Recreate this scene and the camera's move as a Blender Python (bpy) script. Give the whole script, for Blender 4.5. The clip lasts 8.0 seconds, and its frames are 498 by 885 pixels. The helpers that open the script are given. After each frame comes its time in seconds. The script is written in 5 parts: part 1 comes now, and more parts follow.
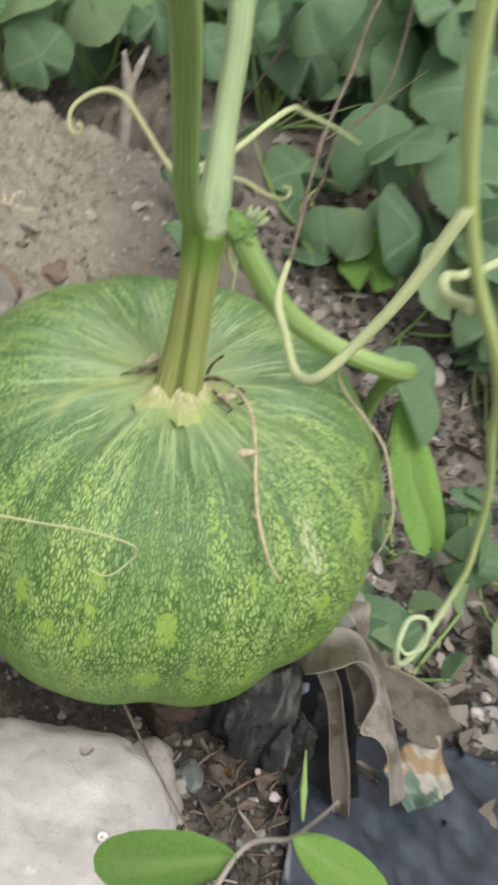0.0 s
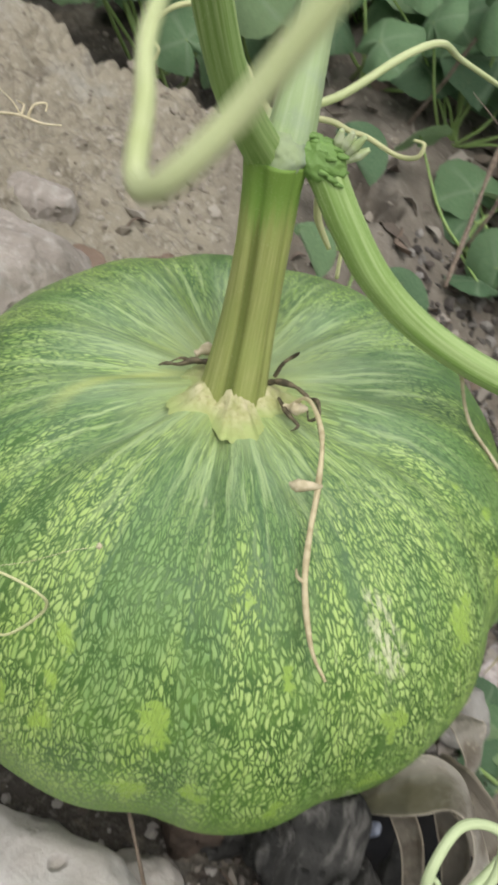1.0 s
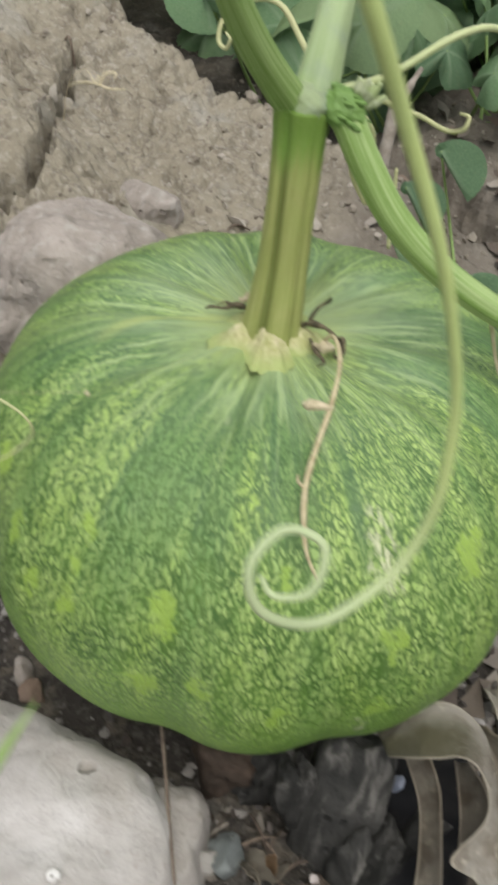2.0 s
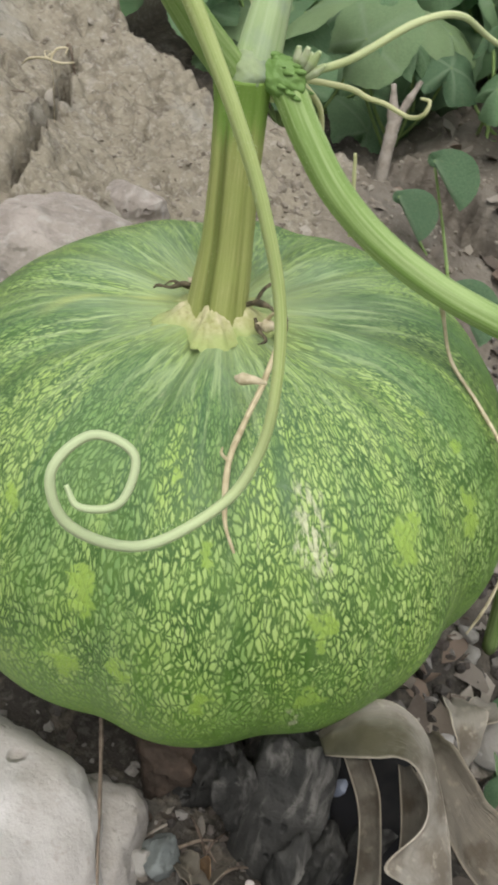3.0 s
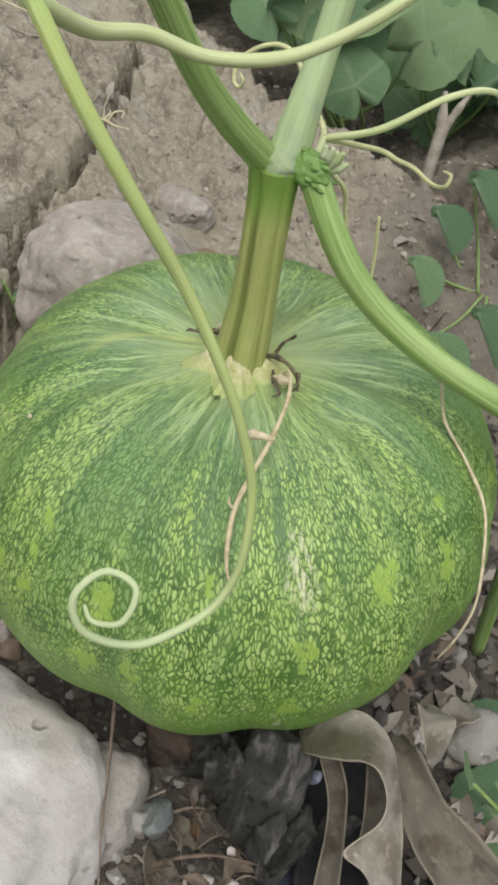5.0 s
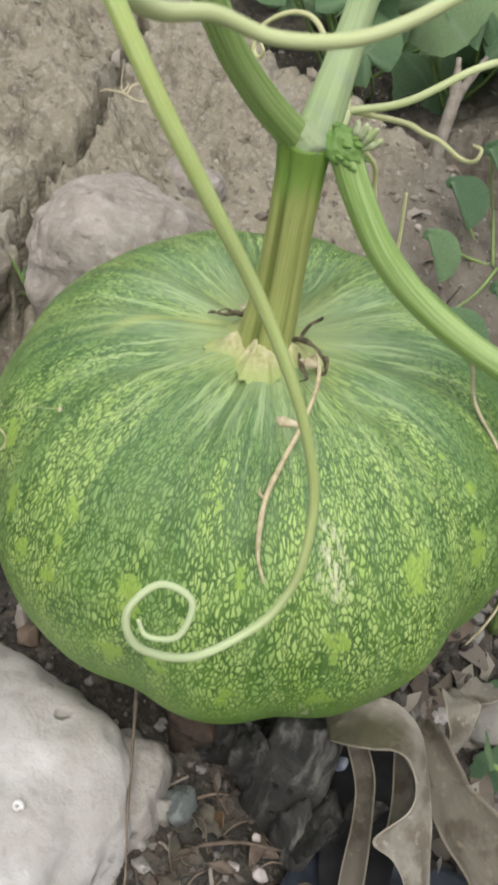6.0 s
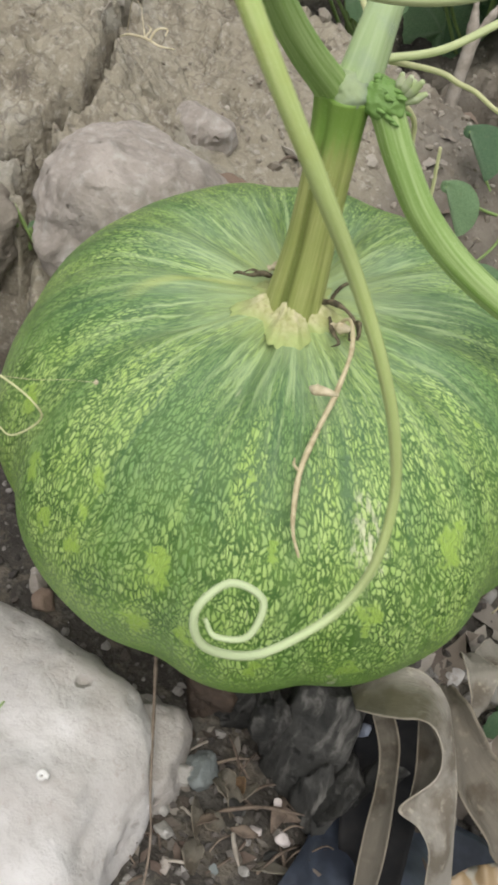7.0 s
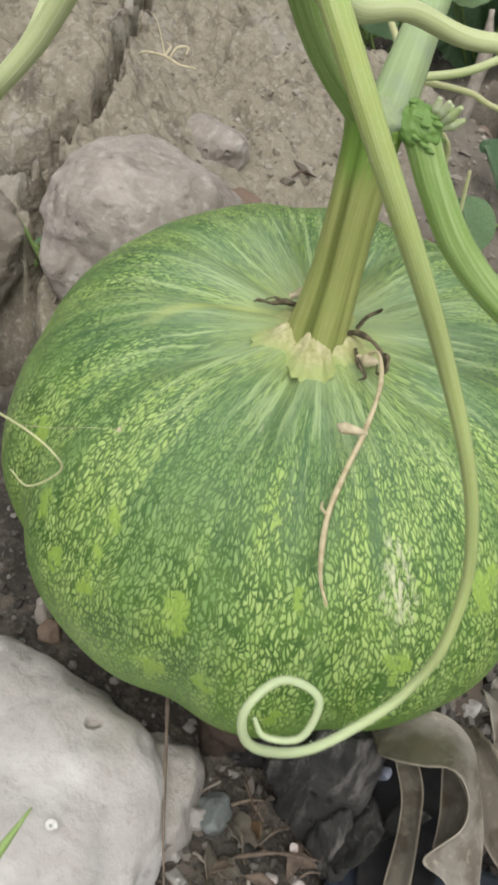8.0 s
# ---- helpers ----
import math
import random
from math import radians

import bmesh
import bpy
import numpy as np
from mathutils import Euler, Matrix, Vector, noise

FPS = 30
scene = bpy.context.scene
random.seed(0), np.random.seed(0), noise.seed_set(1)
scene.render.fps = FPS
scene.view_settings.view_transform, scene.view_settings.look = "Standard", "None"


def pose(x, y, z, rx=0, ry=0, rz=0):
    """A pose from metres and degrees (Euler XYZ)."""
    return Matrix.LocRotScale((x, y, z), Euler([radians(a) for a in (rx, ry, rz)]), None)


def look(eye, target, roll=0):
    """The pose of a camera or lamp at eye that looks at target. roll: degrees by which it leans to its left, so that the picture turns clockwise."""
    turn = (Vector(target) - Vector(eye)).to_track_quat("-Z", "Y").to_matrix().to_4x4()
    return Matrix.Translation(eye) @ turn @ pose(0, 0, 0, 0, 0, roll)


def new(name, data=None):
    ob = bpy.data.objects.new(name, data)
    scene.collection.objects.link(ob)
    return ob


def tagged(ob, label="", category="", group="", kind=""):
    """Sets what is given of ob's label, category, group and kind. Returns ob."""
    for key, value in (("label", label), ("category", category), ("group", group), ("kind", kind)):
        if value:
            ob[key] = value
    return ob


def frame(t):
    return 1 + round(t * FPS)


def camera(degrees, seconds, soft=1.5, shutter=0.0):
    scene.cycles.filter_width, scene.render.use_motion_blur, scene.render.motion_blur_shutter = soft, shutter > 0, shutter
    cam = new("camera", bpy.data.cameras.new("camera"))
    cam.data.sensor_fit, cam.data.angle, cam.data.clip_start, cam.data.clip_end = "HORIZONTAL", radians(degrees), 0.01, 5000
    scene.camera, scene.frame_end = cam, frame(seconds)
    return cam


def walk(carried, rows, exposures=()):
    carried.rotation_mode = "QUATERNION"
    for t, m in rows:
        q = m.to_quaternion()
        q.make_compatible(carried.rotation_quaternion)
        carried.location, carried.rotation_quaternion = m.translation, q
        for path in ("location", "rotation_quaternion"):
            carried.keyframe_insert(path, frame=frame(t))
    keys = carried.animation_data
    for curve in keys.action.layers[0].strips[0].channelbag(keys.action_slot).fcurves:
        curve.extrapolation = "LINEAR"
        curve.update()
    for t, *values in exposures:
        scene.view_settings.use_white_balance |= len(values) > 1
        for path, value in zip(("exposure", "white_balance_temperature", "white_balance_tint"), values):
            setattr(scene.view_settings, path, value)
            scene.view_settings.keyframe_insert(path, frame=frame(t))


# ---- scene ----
cam = camera(31.9, 8.0, 3.3, 0.5)
PATH = [
    (0, (-0.013, -0.329, 0.508), (0.263, 1.027, -0.936), 16.4),
    (0.5, (0.009, -0.276, 0.451), (0.111, 1.021, -1.068), 16.9),
    (0.7, (0.021, -0.262, 0.444), (0.047, 1.051, -1.064), 15.1),
    (1, (0.043, -0.248, 0.416), (-0.096, 1.158, -0.999), 10.9),
    (1.3, (0.059, -0.259, 0.409), (-0.261, 1.19, -0.932), 6.7),
    (1.5, (0.065, -0.271, 0.408), (-0.376, 1.186, -0.889), 4.4),
    (2, (0.105, -0.285, 0.4), (-0.402, 1.116, -0.934), 4.2),
    (2.2, (0.121, -0.287, 0.39), (-0.391, 1.143, -0.911), 4.7),
    (3.3, (0.141, -0.274, 0.38), (-0.503, 1.137, -0.883), 4.2),
    (3.5, (0.131, -0.285, 0.385), (-0.551, 1.126, -0.857), 4.6),
    (4, (0.136, -0.295, 0.398), (-0.58, 1.06, -0.887), 4.6),
    (4.5, (0.158, -0.291, 0.425), (-0.51, 1.023, -0.926), 5.5),
    (4.7, (0.156, -0.285, 0.44), (-0.489, 1.022, -0.93), 6.2),
    (5.8, (0.135, -0.273, 0.444), (-0.461, 0.992, -0.987), 6.6),
    (6, (0.133, -0.274, 0.44), (-0.452, 0.984, -1.001), 6.8),
    (6.5, (0.127, -0.269, 0.431), (-0.413, 0.947, -1.063), 7.5),
    (7, (0.112, -0.27, 0.436), (-0.399, 0.926, -1.084), 8.3),
    (7.5, (0.101, -0.267, 0.435), (-0.401, 0.929, -1.088), 8.9),
    (8, (0.093, -0.257, 0.432), (-0.409, 0.946, -1.084), 9.0),
]
walk(cam, [(t, look(eye, target, roll)) for t, eye, target, roll in PATH],
     exposures=[(0.0, 0.09), (1.0, 0.03), (1.5, 0.01), (2.0, -0.06), (3.3, -0.03), (3.5, -0.06), (4.0, -0.24), (4.5, -0.16), (5.8, 0.02), (6.5, 0.02), (8.0, -0.03)])

# ---- world and light: open shade under a bright, hazy sky ----
world = bpy.data.worlds.new("sky")
scene.world = world
world.use_nodes = True
wt = world.node_tree
sky = wt.nodes.new("ShaderNodeTexSky")
sky.sky_type, sky.sun_disc = "NISHITA", False
sky.sun_elevation, sky.sun_rotation = radians(69), radians(148)
sky.air_density, sky.dust_density, sky.ozone_density = 1.0, 4.0, 1.0
soften = wt.nodes.new("ShaderNodeHueSaturation")
soften.inputs["Saturation"].default_value = 0.25
wt.links.new(sky.outputs[0], soften.inputs["Color"])
wt.links.new(soften.outputs[0], wt.nodes["Background"].inputs[0])
wt.nodes["Background"].inputs[1].default_value = 0.20
sun_data = bpy.data.lights.new("sun", "SUN")
sun_data.energy, sun_data.angle, sun_data.color = 1.25, radians(50), (1.0, 0.97, 0.92)
sun = new("sun", sun_data)
sun.matrix_world = look((0.5, -0.8, 2.4), (0, 0, 0))


# ---- materials ----
class Shader:
    """A small wrapper for writing node materials."""

    def __init__(self, name, rough=0.6, spec=0.4):
        self.mat = bpy.data.materials.new(name)
        self.mat.use_nodes = True
        self.t = self.mat.node_tree
        self.bsdf = self.t.nodes["Principled BSDF"]
        self.bsdf.inputs["Roughness"].default_value = rough
        self.bsdf.inputs["Specular IOR Level"].default_value = spec

    def put(self, value, socket):
        if hasattr(value, "is_output"):
            self.t.links.new(value, socket)
        elif isinstance(value, (tuple, list)) and len(value) == 3 and socket.type == "RGBA":
            socket.default_value = (*value, 1)
        else:
            socket.default_value = value

    def coord(self, kind="Object"):
        return self.t.nodes.new("ShaderNodeTexCoord").outputs[kind]

    def mapping(self, vec, scale=(1, 1, 1), loc=(0, 0, 0)):
        n = self.t.nodes.new("ShaderNodeMapping")
        self.put(vec, n.inputs[0])
        n.inputs["Scale"].default_value, n.inputs["Location"].default_value = scale, loc
        return n.outputs[0]

    def noise(self, vec, scale, detail=4.0, rough=0.55, distortion=0.0):
        n = self.t.nodes.new("ShaderNodeTexNoise")
        self.put(vec, n.inputs["Vector"])
        n.inputs["Scale"].default_value, n.inputs["Detail"].default_value = scale, detail
        n.inputs["Roughness"].default_value, n.inputs["Distortion"].default_value = rough, distortion
        return n.outputs["Fac"]

    def warp(self, vec, scale, amount):
        """vec pushed about by a colour noise."""
        n = self.t.nodes.new("ShaderNodeTexNoise")
        self.put(vec, n.inputs["Vector"])
        n.inputs["Scale"].default_value, n.inputs["Detail"].default_value = scale, 2
        a = self.t.nodes.new("ShaderNodeVectorMath")
        a.operation = "SUBTRACT"
        self.put(n.outputs["Color"], a.inputs[0])
        a.inputs[1].default_value = (0.5, 0.5, 0.5)
        b = self.t.nodes.new("ShaderNodeVectorMath")
        b.operation = "MULTIPLY_ADD"
        self.put(a.outputs[0], b.inputs[0])
        b.inputs[1].default_value = (amount,) * 3
        self.put(vec, b.inputs[2])
        return b.outputs[0]

    def cells(self, vec, scale, feature="DISTANCE_TO_EDGE", randomness=1.0):
        n = self.t.nodes.new("ShaderNodeTexVoronoi")
        n.feature = feature
        self.put(vec, n.inputs["Vector"])
        n.inputs["Scale"].default_value, n.inputs["Randomness"].default_value = scale, randomness
        return n.outputs["Distance"]

    def span(self, value, lo, hi, a=0.0, b=1.0):
        """value from lo..hi to a..b, clamped and smooth."""
        n = self.t.nodes.new("ShaderNodeMapRange")
        n.interpolation_type = "SMOOTHSTEP"
        self.put(value, n.inputs[0])
        for i, v in enumerate((lo, hi, a, b)):
            self.put(v, n.inputs[i + 1])
        return n.outputs[0]

    def math(self, op, a, b=0.0):
        n = self.t.nodes.new("ShaderNodeMath")
        n.operation = op
        self.put(a, n.inputs[0])
        self.put(b, n.inputs[1])
        return n.outputs[0]

    def mix(self, fac, a, b):
        n = self.t.nodes.new("ShaderNodeMix")
        n.data_type = "RGBA"
        self.put(fac, n.inputs[0])
        self.put(a, n.inputs[6])
        self.put(b, n.inputs[7])
        return n.outputs[2]

    def split(self, vec):
        n = self.t.nodes.new("ShaderNodeSeparateXYZ")
        self.put(vec, n.inputs[0])
        return n.outputs

    def join(self, x, y, z=0.0):
        n = self.t.nodes.new("ShaderNodeCombineXYZ")
        for i, v in enumerate((x, y, z)):
            self.put(v, n.inputs[i])
        return n.outputs[0]

    def attr(self, name):
        n = self.t.nodes.new("ShaderNodeAttribute")
        n.attribute_name = name
        return n.outputs["Fac"]

    def random(self):
        return self.t.nodes.new("ShaderNodeObjectInfo").outputs["Random"]

    def island(self):
        return self.t.nodes.new("ShaderNodeNewGeometry").outputs["Random Per Island"]

    def bump(self, height, strength=0.4, dist=0.001):
        n = self.t.nodes.new("ShaderNodeBump")
        n.inputs["Strength"].default_value, n.inputs["Distance"].default_value = strength, dist
        self.put(height, n.inputs["Height"])
        self.put(n.outputs[0], self.bsdf.inputs["Normal"])

    def colour(self, c):
        self.put(c, self.bsdf.inputs["Base Color"])
        return self.mat

    def rough(self, v):
        self.put(v, self.bsdf.inputs["Roughness"])

    def thin(self, c, amount=0.3):
        """Lets some light through, as a leaf does."""
        tr = self.t.nodes.new("ShaderNodeBsdfTranslucent")
        self.put(c, tr.inputs[0])
        m = self.t.nodes.new("ShaderNodeMixShader")
        m.inputs[0].default_value = amount
        self.t.links.new(self.bsdf.outputs[0], m.inputs[1])
        self.t.links.new(tr.outputs[0], m.inputs[2])
        self.t.links.new(m.outputs[0], self.t.nodes["Material Output"].inputs[0])


BLOTCHES = [(.3993, .1301, .0030), (.3980, .1630, .0046), (.6201, .1213, .0036), (.5668, .1379, .0050), (.5740, .1330, .0032), (.6123, .1551, .0046), (.6150, .1450, .0036), (.5286, .1593, .0042),
            (.5275, .1670, .0030), (.4842, .1906, .0042), (.5251, .1967, .0042), (.4331, .1906, .0046), (.4536, .1806, .0036), (.4857, .1316, .0034), (.4351, .1450, .0028),
            (.4686, .1015, .0026), (.6145, .1000, .0026), (.3986, .1450, .0036), (.4381, .1515, .0050), (.3792, .1641, .0036), (.3618, .1511, .0046), (.6800, .1500, .0046), (.3300, .1400, .0046)]


def pumpkin_skin():
    s = Shader("pumpkin_skin", 0.45, 0.35)
    uv = s.coord("UV")                       # x: metres round the equator, y: metres down from the stem
    x, y, _ = s.split(uv)
    # dark and light bands that run from the stem to the base
    band = s.noise(s.mapping(s.warp(uv, 18, 0.012), (62, 6, 1)), 1.0, 3, 0.55)
    fine = s.noise(s.mapping(s.warp(s.warp(uv, 60, 0.006), 220, 0.0016), (165, 15, 1)), 1.0, 3, 0.6)
    broad = s.noise(s.mapping(uv, (30, 4, 1), (0.7, 0.2, 0)), 1.0, 2, 0.5)
    thick = s.noise(s.mapping(uv, (1, 0.45, 1)), 120, 3, 0.6)

    # net of dark wavering lines round small pale cells: long towards the stem, shorter lower down
    def net(stretch, scale, wander, soft):
        q = s.warp(s.warp(s.mapping(s.warp(uv, 40, 0.010), (1.0, stretch, 1)), 260, wander), 1000, 0.0008)
        n = s.t.nodes.new("ShaderNodeTexVoronoi")
        n.feature = "F1"
        s.put(q, n.inputs["Vector"])
        n.inputs["Scale"].default_value = scale
        tone = s.split(n.outputs["Color"])[0]
        edge = s.cells(q, scale)
        width = s.math("ADD", s.span(thick, 0.35, 0.65, -0.01, 0.060), s.span(band, 0.34, 0.52, 0.05, 0.0))
        width = s.math("ADD", width, s.span(tone, 0.90, 0.98, 0.0, 0.10))
        return s.span(edge, s.math("SUBTRACT", width, 0.02), s.math("ADD", width, soft)), tone
    low, tone = net(0.41, 520, 0.0026, 0.23)
    high, _ = net(0.19, 430, 0.0022, 0.22)
    mark = s.mix(s.span(y, 0.040, 0.080), s.join(high, high, high), s.join(low, low, low))
    mark = s.split(mark)[0]
    # yellow-green blotches, mostly low on the fruit
    q = s.warp(s.warp(uv, 110, 0.017), 420, 0.007)
    near = None
    for bx, by, r in BLOTCHES:
        d = s.t.nodes.new("ShaderNodeVectorMath")
        d.operation = "DISTANCE"
        s.put(s.mapping(q, (1.0, 0.6, 1)), d.inputs[0])
        d.inputs[1].default_value = (bx, by * 0.6, 0.0)
        k = s.span(d.outputs["Value"], r * 0.75, r * 1.28, 1.0, 0.0)
        near = k if near is None else s.math("MAXIMUM", near, k)
    base = s.mix(s.span(band, 0.36, 0.60), (0.205, 0.340, 0.092), (0.310, 0.445, 0.114))
    dark = s.mix(s.span(s.noise(uv, 55, 3), 0.35, 0.65), (0.043, 0.104, 0.017), (0.086, 0.169, 0.031))
    dark = s.mix(s.span(y, 0.05, 0.14, 0.85, 0.0), dark, (0.056, 0.122, 0.042))
    light = s.mix(s.span(tone, 0.05, 0.85, 0.1, 0.85), base, (0.390, 0.515, 0.168))
    light = s.mix(s.span(s.noise(s.mapping(uv, (1, 0.4, 1), (2.0, 5.0, 0)), 85, 3), 0.50, 0.68, 0.0, 0.5), light, (0.30, 0.435, 0.085))
    light = s.mix(s.math("MULTIPLY", s.span(broad, 0.38, 0.53, 0.80, 0.0), s.span(y, 0.10, 0.17, 1.0, 0.6)), light, (0.125, 0.240, 0.078))
    light = s.mix(s.math("MULTIPLY", near, 0.8), light, (0.275, 0.415, 0.060))
    c = s.mix(s.math("MAXIMUM", mark, s.math("MULTIPLY", near, 0.84)), dark, light)
    pale = s.math("MULTIPLY", s.span(fine, 0.50, 0.64, 0.0, 0.75), s.span(y, 0.05, 0.105, 1.0, 0.08))
    c = s.mix(pale, c, (0.43, 0.54, 0.25))
    # long dark rays between the pale ones, at mid height
    ray = s.noise(s.mapping(s.warp(uv, 50, 0.005), (110, 7, 1), (3.3, 0, 0)), 1.0, 3, 0.6)
    ray = s.math("MULTIPLY", s.span(ray, 0.53, 0.68, 0.0, 0.5), s.math("MULTIPLY", s.span(y, 0.045, 0.075), s.span(y, 0.10, 0.15, 1.0, 0.3)))
    c = s.mix(ray, c, (0.052, 0.118, 0.050))
    # yellow-green round the stem and in one groove, plainer green towards the base
    c = s.mix(s.span(s.math("ADD", y, s.math("MULTIPLY", fine, 0.05)), 0.036, 0.078, 0.75, 0.0), c, (0.38, 0.450, 0.165))
    way = s.math("ABSOLUTE", s.math("SUBTRACT", s.math("SUBTRACT", x, 0.219), s.math("MULTIPLY", y, 1.12)))
    streak = s.math("MULTIPLY", s.span(s.math("ADD", way, s.math("MULTIPLY", fine, 0.012)), 0.006, 0.020, 0.75, 0.0), s.span(y, 0.055, 0.078, 1.0, 0.0))
    c = s.mix(streak, c, (0.50, 0.54, 0.14))
    c = s.mix(s.span(s.math("ADD", y, s.math("MULTIPLY", s.math("SUBTRACT", thick, 0.5), 0.05)), 0.165, 0.230, 0.0, 0.55), c, (0.165, 0.320, 0.045))
    # pale waxy bloom, thick on the shoulder, and scars
    bloom = s.span(s.noise(s.mapping(uv, (1, 0.5, 1)), 24, 4, 0.6), 0.36, 0.62, 0.08, 0.48)
    c = s.mix(s.math("MULTIPLY", bloom, s.span(y, 0.045, 0.090, 1.0, 0.06)), c, (0.32, 0.43, 0.25))
    scar = s.span(s.noise(s.mapping(s.warp(uv, 200, 0.003), (1, 0.35, 1), (3.1, 1.7, 0)), 60, 4, 0.7), 0.64, 0.73, 0.0, 0.75)
    c = s.mix(s.math("MULTIPLY", scar, s.span(s.noise(uv, 11, 1), 0.48, 0.6)), c, (0.48, 0.49, 0.32))
    spot = s.t.nodes.new("ShaderNodeVectorMath")
    spot.operation = "DISTANCE"
    s.put(s.mapping(q, (1.0, 0.30, 1)), spot.inputs[0])
    spot.inputs[1].default_value = (0.528, 0.0375, 0.0)
    crust = s.math("MULTIPLY", s.span(spot.outputs["Value"], 0.002, 0.009, 1.0, 0.0), s.span(s.noise(s.mapping(uv, (1, 0.30, 1)), 380, 3, 0.7), 0.44, 0.58, 0.0, 0.85))
    c = s.mix(crust, c, (0.56, 0.57, 0.37))
    s.bump(s.math("ADD", mark, s.math("MULTIPLY", fine, 0.5)), 0.45, 0.0008)
    s.rough(s.span(mark, 0, 1, 0.40, 0.52))
    return s.colour(c)


def stalk_skin():
    """Ridged fruit stalk: pale ridges, one deep olive groove, finely downy."""
    s = Shader("peduncle_green", 0.6, 0.3)
    uv = s.coord("UV")
    _, along, _ = s.split(uv)
    line = s.noise(s.mapping(uv, (26, 1.6, 1)), 1.0, 4, 0.6)
    c = s.mix(s.span(line, 0.30, 0.70), (0.215, 0.240, 0.066), (0.350, 0.370, 0.135))
    c = s.mix(s.span(s.noise(s.coord("Object"), 70, 4), 0.42, 0.66, 0.0, 0.6), c, (0.255, 0.300, 0.085))
    groove = s.span(s.math("ADD", s.attr("vein"), s.math("MULTIPLY", s.math("SUBTRACT", line, 0.5), 0.6)), 0.25, 0.85, 0.0, 0.85)
    c = s.mix(groove, c, (0.105, 0.130, 0.026))
    c = s.mix(s.span(s.math("ADD", along, s.math("MULTIPLY", line, 0.3)), 0.90, 1.06, 0.0, 0.85), c, (0.125, 0.235, 0.034))
    hair = s.noise(s.coord("Object"), 2400, 1)
    c = s.mix(s.span(hair, 0.6, 0.78, 0.0, 0.2), c, (0.58, 0.62, 0.40))
    s.bump(s.math("ADD", s.math("MULTIPLY", hair, 0.3), line), 0.4, 0.0006)
    return s.colour(c)


def stem_green(name, a, b, dark, rough=0.55, tip=None):
    """Ribbed, slightly hairy plant stem; the ribs run along the second texture axis. tip: a colour towards the far end, from and to in decimetres."""
    s = Shader(name, rough, 0.35)
    uv = s.coord("UV")
    line = s.noise(s.mapping(uv, (16, 1.6, 1)), 1.0, 3, 0.5)
    stain = s.noise(s.coord("Object"), 60, 4)
    c = s.mix(s.span(line, 0.25, 0.75), a, b)
    c = s.mix(s.span(stain, 0.5, 0.75, 0.0, 0.6), c, dark)
    if tip:
        c = s.mix(s.span(s.split(uv)[1], tip[1], tip[2], 0.0, 0.85), c, tip[0])
    hair = s.noise(s.coord("Object"), 2600, 1)
    c = s.mix(s.span(hair, 0.6, 0.78, 0.0, 0.2), c, (0.62, 0.70, 0.45))
    s.bump(s.math("ADD", s.math("MULTIPLY", hair, 0.3), line), 0.35, 0.0004)
    return s.colour(c)


def leaf_green(name, a, b, vein, gloss=0.5):
    s = Shader(name, gloss, 0.4)
    o = s.coord("Object")
    c = s.mix(s.span(s.noise(o, 40, 4), 0.3, 0.7), a, b)
    r = s.random()
    c = s.mix(s.span(r, 0.0, 0.45, 0.55, 0.0), c, (a[0] * 0.45, a[1] * 0.5, a[2] * 0.6))
    c = s.mix(s.span(r, 0.6, 1.0, 0.0, 0.55), c, (b[0] * 1.6, b[1] * 1.3, b[2] * 1.25))
    c = s.mix(s.span(s.noise(o, 9, 3), 0.55, 0.75, 0.0, 0.3), c, (0.20, 0.23, 0.12))
    c = s.mix(s.math("MULTIPLY", s.attr("vein"), 0.6), c, vein)
    s.bump(s.math("ADD", s.noise(o, 260, 3), s.attr("vein")), 0.5, 0.0012)
    s.thin(c, 0.3)
    return s.colour(c)


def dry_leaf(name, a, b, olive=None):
    """Withered blade; olive: a dark tone near its foot that paints the shade under the leaf's hood."""
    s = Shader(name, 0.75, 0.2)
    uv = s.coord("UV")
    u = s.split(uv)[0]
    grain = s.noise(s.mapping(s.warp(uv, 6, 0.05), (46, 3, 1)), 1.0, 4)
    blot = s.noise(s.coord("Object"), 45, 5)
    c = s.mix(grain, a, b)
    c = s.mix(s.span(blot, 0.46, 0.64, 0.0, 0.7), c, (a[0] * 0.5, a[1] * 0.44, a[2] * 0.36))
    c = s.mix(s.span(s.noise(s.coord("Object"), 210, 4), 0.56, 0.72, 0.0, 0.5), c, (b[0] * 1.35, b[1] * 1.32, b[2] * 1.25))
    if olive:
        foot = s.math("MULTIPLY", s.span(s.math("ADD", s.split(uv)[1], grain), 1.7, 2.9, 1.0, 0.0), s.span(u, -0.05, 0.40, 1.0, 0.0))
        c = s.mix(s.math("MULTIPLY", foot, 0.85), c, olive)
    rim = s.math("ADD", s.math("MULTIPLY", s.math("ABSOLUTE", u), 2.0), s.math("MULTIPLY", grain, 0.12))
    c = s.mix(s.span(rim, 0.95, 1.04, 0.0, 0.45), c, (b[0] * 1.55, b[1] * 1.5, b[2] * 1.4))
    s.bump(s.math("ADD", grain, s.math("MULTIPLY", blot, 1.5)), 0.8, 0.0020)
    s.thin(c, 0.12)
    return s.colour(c)


